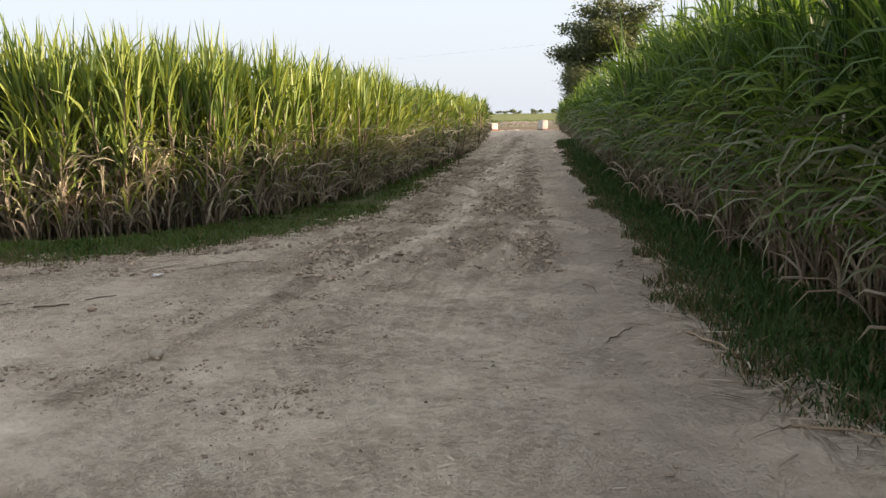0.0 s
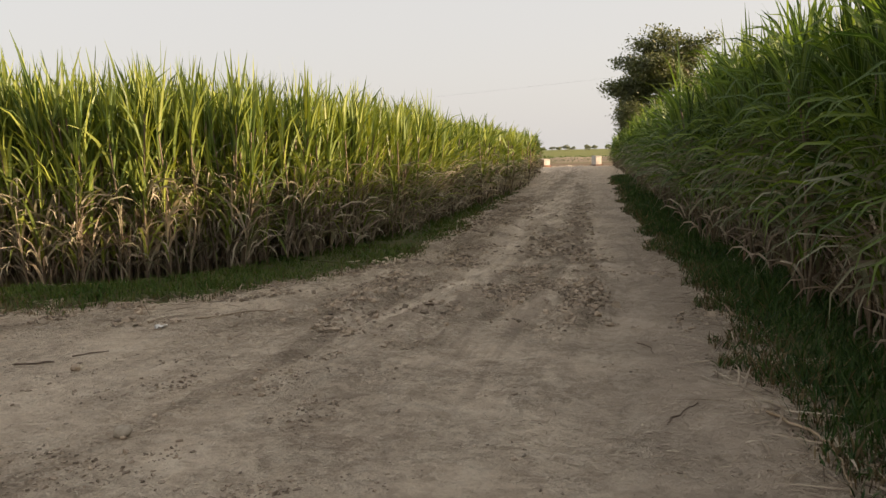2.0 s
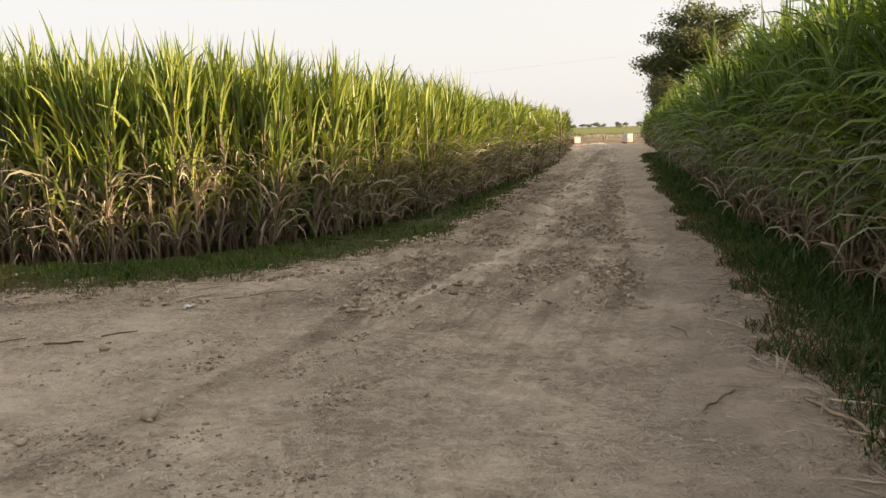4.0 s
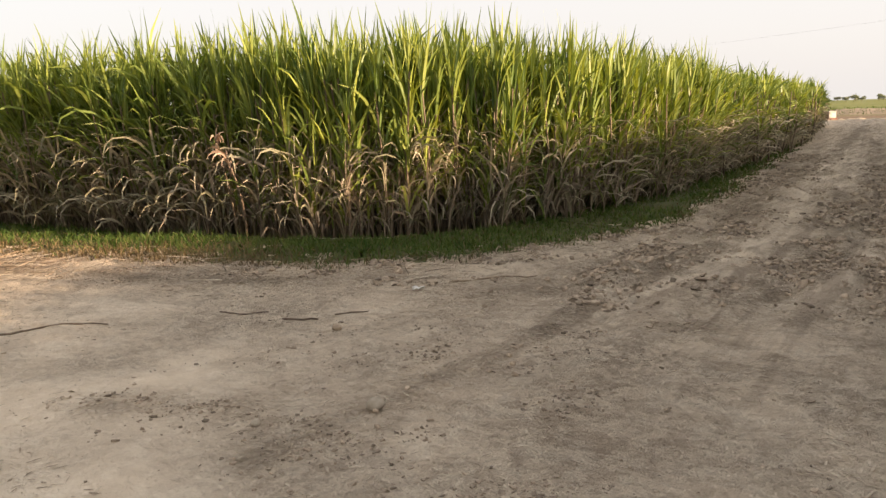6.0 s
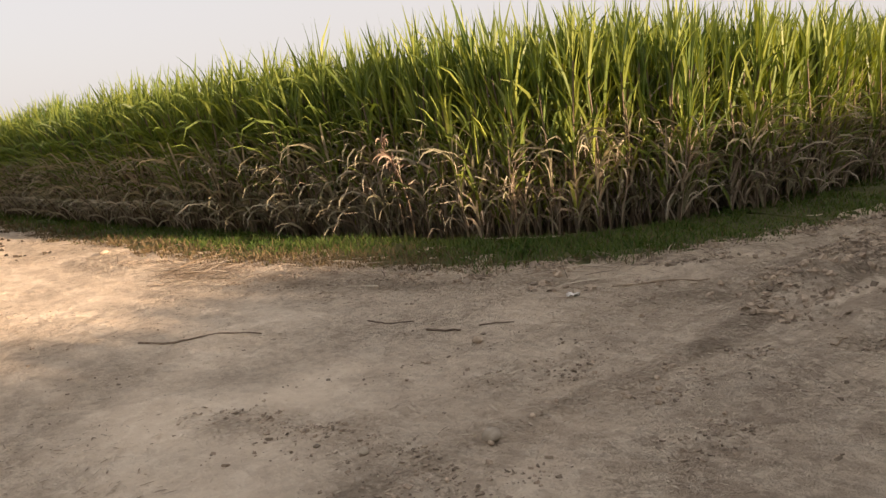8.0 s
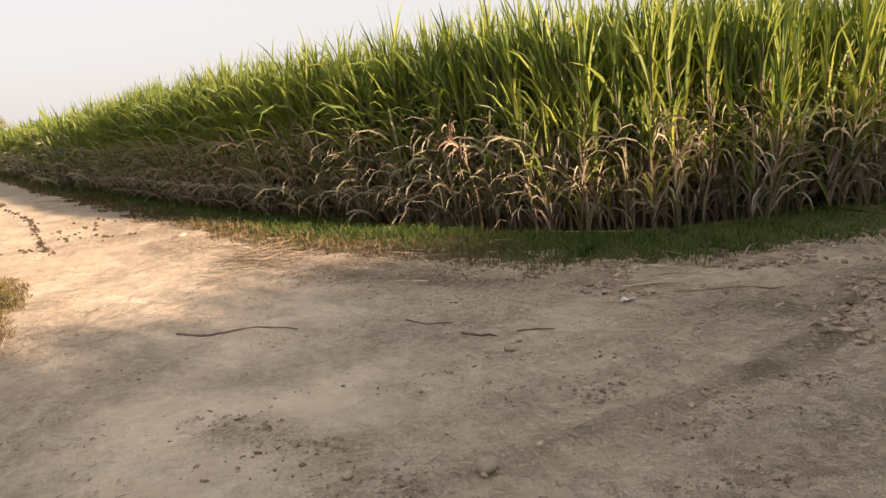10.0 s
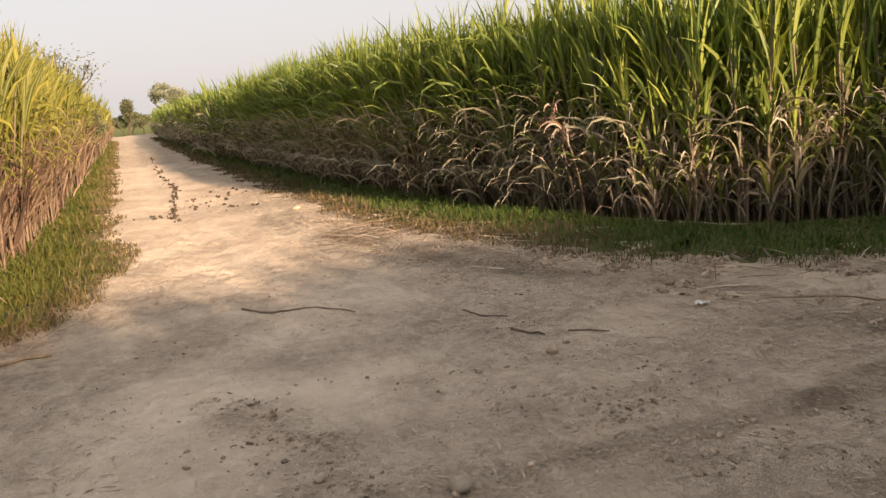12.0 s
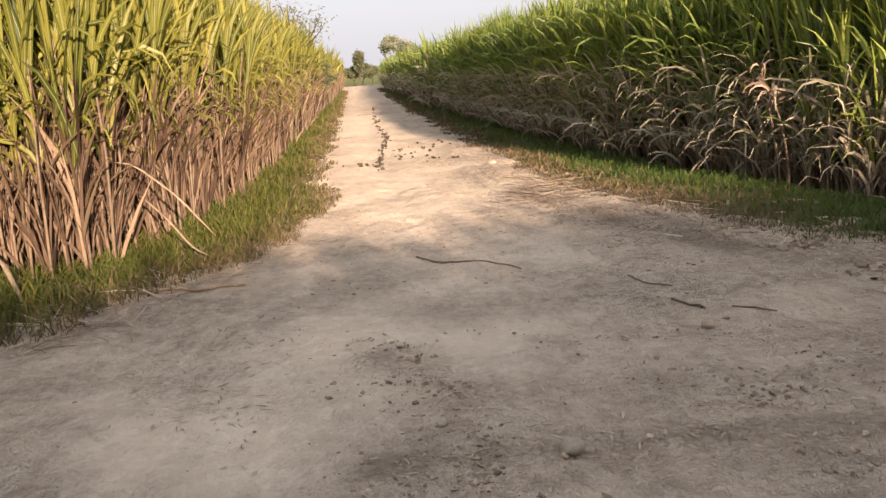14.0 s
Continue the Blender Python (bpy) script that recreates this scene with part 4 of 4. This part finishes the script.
# ---- clods, stones and litter on the road ----
def lump(rng, rough=0.3, angular=False):
    bm = bmesh.new()
    bmesh.ops.create_icosphere(bm, subdivisions=2, radius=1.0)
    off = rng.uniform(-50, 50, 3)
    for v in bm.verts:
        v.co *= 1 + rough * noise.noise(v.co * 1.3 + Vector(off)) + rough * 0.5 * noise.noise(v.co * 3.1 + Vector(off))
        if angular:
            v.co *= rng.uniform(0.78, 1.12)
            v.co = Vector((max(-0.85, min(0.8, v.co.x)), max(-0.75, min(0.9, v.co.y)), max(-0.7, min(0.75, v.co.z))))
    for f in bm.faces:
        f.smooth = not angular
    me = bpy.data.meshes.new("dirt_clod")
    bm.to_mesh(me)
    bm.free()
    return me


def crumbs():
    """Crumbled mud thrown up beside the wheel tracks."""
    r = np.random.RandomState(71)
    bands = [([(-3.2, 5.3), (-2.62, 6.6), (-2.45, 8.7), (-2.9, 13.8), (-3.5, 19), (-4.3, 26)], 0.34, 3000), ([(-1.4, 5.4), (-1.2, 7.4), (-1.2, 10.7), (-1.7, 15)], 0.24, 1300),
             ([(-0.33, 6.1), (-0.57, 9.4), (-1.2, 13.5), (-2.0, 22)], 0.15, 1300), ([(-2.6, 1.9), (-2.5, 2.6), (-2.5, 3.4), (-2.4, 4.4), (-2.5, 5.6)], 0.28, 650),
             ([(-3.35, 2.2), (-3.9, 2.0)], 0.16, 160), ([(-0.83, 1.0), (-1.5, 2.5), (-1.8, 4.6)], 0.3, 600), ([(-13.2, 2.5), (-16.2, 2.8), (-19, 3.1), (-24.5, 3.2), (-34, 3.7)], 0.09, 120),
             ([(-13.2, 3.6), (-16.4, 3.35), (-18, 4.1)], 0.16, 160), ([(-9.2, 4.2), (-7.2, 4.4), (-5.6, 4.9), (-4.3, 5.8)], 0.3, 700), ([(x, y - 0.25 if x < -5 else y) for x, y in EDGE_L[3:13]], 0.3, 2000), ([(x - 0.1, y) for x, y in EDGE_R[3:10]], 0.14, 500),
             ([(-4.4, 4.0), (-3.0, 4.3), (-1.5, 4.6)], 0.7, 220), ([(-6, 3), (-2, 3), (0, 3)], 1.4, 700), ([(-1.0, 4.5), (-1.6, 12)], 0.8, 800)]
    px, py, size = [], [], []
    for line, w, n in bands:
        n = int(n * (5 if n > 800 and w < 0.4 else 3))
        d = [0.0]
        for (x0, y0), (x1, y1) in zip(line, line[1:]):
            d.append(d[-1] + math.hypot(x1 - x0, y1 - y0))
        s = r.uniform(0, d[-1], n)
        clump = r.normal(0, 0.05, n)
        x = np.interp(s, d, [p[0] for p in line]) + r.normal(0, w, n) + clump
        y = np.interp(s, d, [p[1] for p in line]) + r.normal(0, w, n)
        k = 1.7 * vnoise(x, y, 0.42, 72) + 0.8 * vnoise(x, y, 0.16, 76) - 0.1 > r.uniform(0, 1.0, n)
        px.append(x[k]), py.append(y[k]), size.append((0.004 + np.where(y > 5.2, 0.034 if w < 0.4 else 0.02, 0.012) * r.uniform(0, 1, n) ** 2.2 + (0.005 if w < 0.1 else 0))[k])
    x, y, s = np.concatenate(px), np.concatenate(py), np.concatenate(size)
    n = len(x)
    unit = np.array([(a, b, c) for c in (-1, 1) for b in (-1, 1) for a in (-1, 1)], float) * 0.62
    tri = np.array([(0, 2, 3, 1), (4, 5, 7, 6), (0, 1, 5, 4), (2, 6, 7, 3), (0, 4, 6, 2), (1, 3, 7, 5)])
    turn = r.uniform(0, 6.28, n)
    tilt = r.normal(0, 0.6, n)
    c, sn, ct, st = np.cos(turn), np.sin(turn), np.cos(tilt), np.sin(tilt)
    spin = np.stack([np.stack([c, -sn * ct, sn * st], -1), np.stack([sn, c * ct, -c * st], -1), np.stack([0 * c, st, ct], -1)], 1)
    v = unit[None] * (1 + r.uniform(-0.45, 0.4, (n, len(unit), 3))) * (s[:, None] * r.uniform(0.6, 1.9, (n, 3)) * [1, 1, 0.45])[:, None]
    v = np.einsum("nij,nkj->nki", spin, v) + np.stack([x, y, road_height(x, y) + s * 0.15], -1)[:, None]
    f = tri[None] + (np.arange(n) * len(unit))[:, None, None]
    tagged(new("mud_crumbs", build("mud_crumbs", v.reshape(-1, 3), f.reshape(-1, 4), CLOD, None, False)), "crumbled dried mud scattered along the wheel tracks", "soil crumbs", kind="stuff")


crumbs()


def clods():
    r = np.random.RandomState(73)
    shapes = [lump(r, 0.5, True) for _ in range(7)]
    dark = [me.copy() for me in shapes]
    for me, me2 in zip(shapes, dark):
        me.materials.append(CLOD)
        me2.materials.append(DARK_CLOD)
    spots = []
    for line, w, n, lo, hi in (([(-3.1, 5.4), (-2.62, 6.5), (-2.4, 7.6), (-2.6, 11)], 0.26, 70, 0.014, 0.036), ([(-2.8, 6.3), (-2.45, 7.3)], 0.1, 20, 0.02, 0.048), ([(-1.4, 5.5), (-1.2, 7.4)], 0.22, 18, 0.015, 0.035),
                               ([(-0.35, 6.1), (-0.5, 8.5)], 0.12, 18, 0.014, 0.04), ([(-2.6, 2.2), (-2.45, 4.6)], 0.25, 16, 0.012, 0.026), ([(-13.3, 2.5), (-15.6, 2.74), (-18.9, 3.11), (-24.2, 3.23)], 0.045, 80, 0.02, 0.045), ([(-24.2, 3.23), (-38, 3.95)], 0.05, 20, 0.03, 0.06),
                               ([(-14.0, 3.34), (-16.5, 3.22)], 0.18, 16, 0.02, 0.045), ([(-13.8, 3.62), (-17.9, 4.06)], 0.18, 18, 0.02, 0.045), ([(-14.4, 2.3), (-13.6, 2.45)], 0.2, 10, 0.02, 0.04), ([(-8.5, 2.3), (-8.9, 2.05)], 0.12, 6, 0.008, 0.018), ([(-6, 5.2), (-4.4, 6.6)], 0.2, 10, 0.02, 0.045)):
        length = np.cumsum([0.0] + [math.hypot(q[0] - p[0], q[1] - p[1]) for p, q in zip(line, line[1:])])
        for _ in range(n):
            k = r.uniform(0, length[-1])
            i = max(0, min(len(line) - 2, int(np.searchsorted(length, k)) - 1))
            f = (k - length[i]) / (length[i + 1] - length[i])
            spots.append((line[i][0] * (1 - f) + line[i + 1][0] * f + r.normal(0, w), line[i][1] * (1 - f) + line[i + 1][1] * f + r.normal(0, w), r.uniform(lo, hi)))
    for x, y, s in spots:
        ob = new("dirt_clod", shapes[r.randint(7)] if x > -11 else dark[r.randint(7)])
        z = float(road_height(np.array([x]), np.array([y]))[0])
        ob.matrix_basis = pose(x, y, z + s * 0.3, r.uniform(-40, 40), r.uniform(-40, 40), r.uniform(0, 360)) @ Matrix.Diagonal((s * r.uniform(0.8, 1.3), s, s * r.uniform(0.6, 0.95), 1))
        if x > -11:
            tagged(ob, "angular brown clod of dried mud on the road", "clod", "dried mud clods")
        else:
            tagged(ob, "dark clod on the sunlit lane", "clod", "dark clods on the lane")


clods()


def stone(name, label, x, y, s, mat, seed, flat=0.75):
    me = lump(np.random.RandomState(seed), 0.45)
    me.materials.append(mat)
    for p in me.polygons:
        p.use_smooth = True
    ob = new(name, me)
    z = float(road_height(np.array([x]), np.array([y]))[0])
    ob.matrix_basis = pose(x, y, z + s * flat * 0.55, 8, 5, seed * 17) @ Matrix.Diagonal((s, s * 0.88, s * flat, 1))
    return tagged(ob, label, "stone")


stone("stone", "rounded pale grey stone lying on the road", -2.5, 2.61, 0.052, PALE, 81, 0.9)
stone("stone", "pale whitish lump of stone at the verge", -12.6, 4.36, 0.075, CLOD, 82, 0.5)
stone("stone", "small grey stone pressed into the road", -2.92, 2.12, 0.03, PALE, 83)
stone("stone", "small grey stone pressed into the road", -3.86, 3.86, 0.045, CLOD, 84)


def stick(name, label, pts, r, mat, category="stick", seed=0, lift=0.0):
    """A bent rod that lies on the road through the places pts."""
    rr = np.random.RandomState(seed)
    P = []
    for (x0, y0), (x1, y1) in zip(pts, pts[1:]):
        for k in range(4):
            f = k / 4
            P.append((x0 + (x1 - x0) * f, y0 + (y1 - y0) * f))
    P.append(pts[-1])
    P = np.array(P)
    P[1:-1] += rr.normal(0, r * 1.2, (len(P) - 2, 2))
    z = road_height(P[:, 0], P[:, 1]) + r * 0.8 + lift * np.sin(np.linspace(0, 3.14, len(P)))
    cu = bpy.data.curves.new(name, "CURVE")
    cu.dimensions, cu.bevel_depth, cu.bevel_resolution = "3D", r, 1
    cu.use_fill_caps = True
    sp = cu.splines.new("POLY")
    sp.points.add(len(P) - 1)
    for i, q in enumerate(P):
        sp.points[i].co = (*q, z[i], 1)
        sp.points[i].radius = 1.0 - 0.45 * i / len(P) + 0.15 * rr.uniform(-1, 1)
    cu.materials.append(mat)
    ob = new(name + "_curve", cu)
    me = bpy.data.meshes.new_from_object(ob)
    bpy.data.objects.remove(ob)
    return tagged(new(name, me), label, category)


stick("stick", "long thin dark stick lying across the lane", [(-6.45, 2.40), (-6.2, 2.6), (-6.05, 2.85), (-5.76, 3.18)], 0.010, WOOD, seed=1)
stick("twig", "short dark twig on the smooth wheel track", [(0.46, 3.54), (0.53, 3.75), (0.64, 3.94)], 0.006, WOOD, seed=2)
stick("stick", "thin brown stick half sunk in the road", [(-5.19, 3.87), (-5.0, 3.92), (-4.78, 4.04)], 0.007, WOOD, seed=3)
stick("stick", "thin brown stick half sunk in the road", [(-4.14, 4.16), (-3.95, 4.36)], 0.007, WOOD, seed=4)
stick("stick", "short dark stick beside a clod", [(-4.46, 3.9), (-4.18, 4.0)], 0.010, WOOD, seed=5)
stick("cane_straw", "long pale dry cane straw on the road", [(-3.98, 5.68), (-3.7, 6.0), (-3.36, 6.26)], 0.009, STRAW, "straw", 6)
stick("twig", "small bent twig on the smooth wheel track", [(0.22, 5.42), (0.32, 5.36), (0.35, 5.15)], 0.006, WOOD, seed=7)
stick("cane_stalk", "fallen dry cane stalk lying along the grass edge", [(-6.1, 0.1), (-6.02, 0.5), (-6.03, 0.95)], 0.017, STRAW, "stalk", 8)
stick("cane_straw", "dry cane straw fallen at the verge", [(-9.7, 4.2), (-9.9, 4.7), (-10.3, 5.35)], 0.007, STRAW, "straw", 9, 0.05)
stick("cane_straw", "dry cane straw fallen at the verge", [(-8.9, 4.75), (-9.3, 4.6), (-9.9, 4.9)], 0.006, STRAW, "straw", 10, 0.04)
stick("cane_straw", "pale dry cane straw beside the shaded grass", [(1.02, 3.75), (1.2, 3.4), (1.28, 3.1), (1.24, 2.6)], 0.010, STRAW, "straw", 11, 0.03)
stick("cane_straw", "pale dry cane straw beside the shaded grass", [(1.38, 2.0), (1.6, 1.95), (1.9, 1.9)], 0.009, STRAW, "straw", 12, 0.02)
stick("cane_straw", "pale dry cane straw beside the shaded grass", [(0.84, 7.7), (0.95, 6.9), (1.1, 6.25)], 0.012, STRAW, "straw", 13, 0.04)
stick("cane_straw", "thin straw sprig on the crumbled mud", [(-1.78, 4.9), (-1.74, 5.06)], 0.006, STRAW, "straw", 14)


def scrap():
    """A crumpled white scrap."""
    r = np.random.RandomState(91)
    g = np.linspace(0, 1, 6)
    X, Y = np.meshgrid(g * 0.11, g * 0.045, indexing="ij")
    Z = 0.03 + 0.022 * r.uniform(-1, 1, X.shape)
    idx = np.arange(36).reshape(6, 6)
    f = np.stack([idx[:-1, :-1], idx[1:, :-1], idx[1:, 1:], idx[:-1, 1:]], -1).reshape(-1, 4)
    ob = new("litter_scrap", build("litter_scrap", np.stack([X, Y, Z], -1).reshape(-1, 3), f, WHITE))
    ob.matrix_basis = pose(-4.05, 5.15, float(road_height(np.array([-4.0]), np.array([5.2]))[0]), 0, 0, 62)
    so = ob.modifiers.new("thickness", "SOLIDIFY")
    so.thickness = 0.004
    tagged(ob, "crumpled white scrap lying on the road", "litter")


scrap()


def straw_litter():
    """Fine dry leaf litter along the verges."""
    r = np.random.RandomState(95)
    P = []
    for line, w, n in ((EDGE_R[3:10], 0.16, 480), (EDGE_L[5:14], 0.3, 620), ([(-9.0, 4.1), (-9.8, 4.6)], 0.28, 240), (EDGE_C[2:8], 0.2, 220), ([(-6.2, 0.2), (-5.3, -0.8)], 0.3, 90)):
        for _ in range(n):
            k = r.uniform(0, len(line) - 1.001)
            i = int(k)
            f = k - i
            P.append((line[i][0] * (1 - f) + line[i + 1][0] * f + r.normal(0, w), line[i][1] * (1 - f) + line[i + 1][1] * f + r.normal(0, w)))
    P = np.array(P)
    n = len(P)
    z = road_height(P[:, 0], P[:, 1]) + 0.006
    v, f, u = blades(r, np.column_stack([P, z]), r.uniform(0, 6.28, n), r.uniform(1.25, 1.52, n), r.uniform(0, 0.35, n), r.uniform(0.08, 0.42, n), r.uniform(0.005, 0.014, n), 4, 0.3)
    tagged(new("leaf_litter", build("leaf_litter", v, f, DRY, u)), "scattered dry cane leaf litter along the verges", "leaf litter", kind="stuff")


straw_litter()


def fallen_straw():
    """Long pale straws blown into heaps at the verges."""
    r = np.random.RandomState(96)
    P, turn = [], []
    for line, w, n, az in (([(-8.7, 4.05), (-9.7, 4.45), (-10.8, 4.65)], 0.2, 240, 0.6), (EDGE_L[8:12], 0.25, 130, 0.4), (EDGE_R[5:10], 0.12, 40, 1.9), ([(-6.6, 0.45), (-5.9, 0.05), (-5.2, -0.5)], 0.16, 90, 0.9), ([(-4.2, 5.6), (-3.2, 6.0)], 0.3, 16, 0.6)):
        k = r.uniform(0, len(line) - 1.001, n)
        i = k.astype(int)
        a, b = np.array(line)[i], np.array(line)[i + 1]
        P.append(a + (b - a) * (k - i)[:, None] + r.normal(0, w, (n, 2)))
        turn.append(az + r.normal(0, 0.6, n) + np.pi * r.randint(2, size=n))
    P, turn = np.concatenate(P), np.concatenate(turn)
    n = len(P)
    v, f, u = blades(r, np.column_stack([P, road_height(P[:, 0], P[:, 1]) + 0.012]), turn, r.uniform(1.38, 1.55, n), r.uniform(0.02, 0.3, n), r.uniform(0.15, 0.6, n), r.uniform(0.009, 0.018, n), 4, 0.3)
    tagged(new("fallen_straw", build("fallen_straw", v, f, CHAFF, u)), "pale dry cane straw fallen in loose heaps at the verges", "straw", kind="stuff")


fallen_straw()


def chaff():
    """Short brown scraps of leaf trodden into the road, lying in drifts."""
    r = np.random.RandomState(97)
    n = 60000
    x, y = r.uniform(-11, 1.2, n), r.uniform(0.4, 14, n)
    u = x - centre_x(y)
    drift = vnoise(x, y, 0.9, 98) + 0.7 * vnoise(x, y, 0.3, 99)
    road = np.where(y > 5.2, (u > -2.0) & (u < 2.0), True) & (edge_gap(x, y, EDGE_L) > 0.05)
    keep = road & (drift > r.uniform(-0.2, 1.2, n)) & ~((y > 5.4) & (x < -4.6)) & ~((y < 1.2) & (x < -5))
    x, y = x[keep], y[keep]
    n = len(x)
    v, f, u = blades(r, np.stack([x, y, road_height(x, y) + 0.004], -1), r.normal(0, 0.9, n), r.uniform(1.3, 1.56, n), r.uniform(0, 0.3, n), r.uniform(0.02, 0.09, n), r.uniform(0.004, 0.013, n), 2, 0.25)
    tagged(new("trodden_chaff", build("trodden_chaff", v, f, CHAFF, u)), "short brown leaf scraps trodden into the road", "leaf litter", kind="stuff")


chaff()


# ---- overhead line beyond the fields ----
def power_pole(label):
    root = new("power_pole")
    for nm, a, b, r0, r1, m in (("pole", (0, 0, -0.1), (0, 0, 8.1), 0.13, 0.09, BARK), ("crossarm", (-0.75, 0, 7.75), (0.75, 0, 7.75), 0.05, 0.05, METAL)):
        v, f, u = tubes(np.array([a], float), np.array([b], float), np.array([r0]), np.array([r1]), 8, 1)
        part(nm, build(nm, v, f, m, u), root)
    for x in (-0.65, 0.0, 0.65):
        v, f, u = tubes(np.array([[x, 0, 7.78]]), np.array([[x, 0, 8.0]]), np.array([0.04]), np.array([0.025]), 7, 1)
        part("insulator", build("insulator", v, f, LIME, u), root)
    return tagged(root, label, "power pole", "power poles")


put(power_pole("tall grey power pole carrying a thin cable"), 9, 64.4, 0, 30)
put(power_pole("tall grey power pole carrying a thin cable"), -62, 106.6, 0, 30)


def cable(a, b, sag):
    s = np.linspace(0, 1, 25)
    p = np.array(a)[None] * (1 - s)[:, None] + np.array(b)[None] * s[:, None]
    p[:, 2] -= sag * 4 * s * (1 - s)
    v, f, u = tubes(p[:-1], p[1:], np.full(24, 0.0035), np.full(24, 0.0035), 5, 1)
    tagged(new("overhead_cable", build("overhead_cable", v, f, METAL, u)), "thin dark cable strung between distant poles", "cable")


cable((9, 64.4, 8.0), (-62, 106.6, 8.0), 0.5)
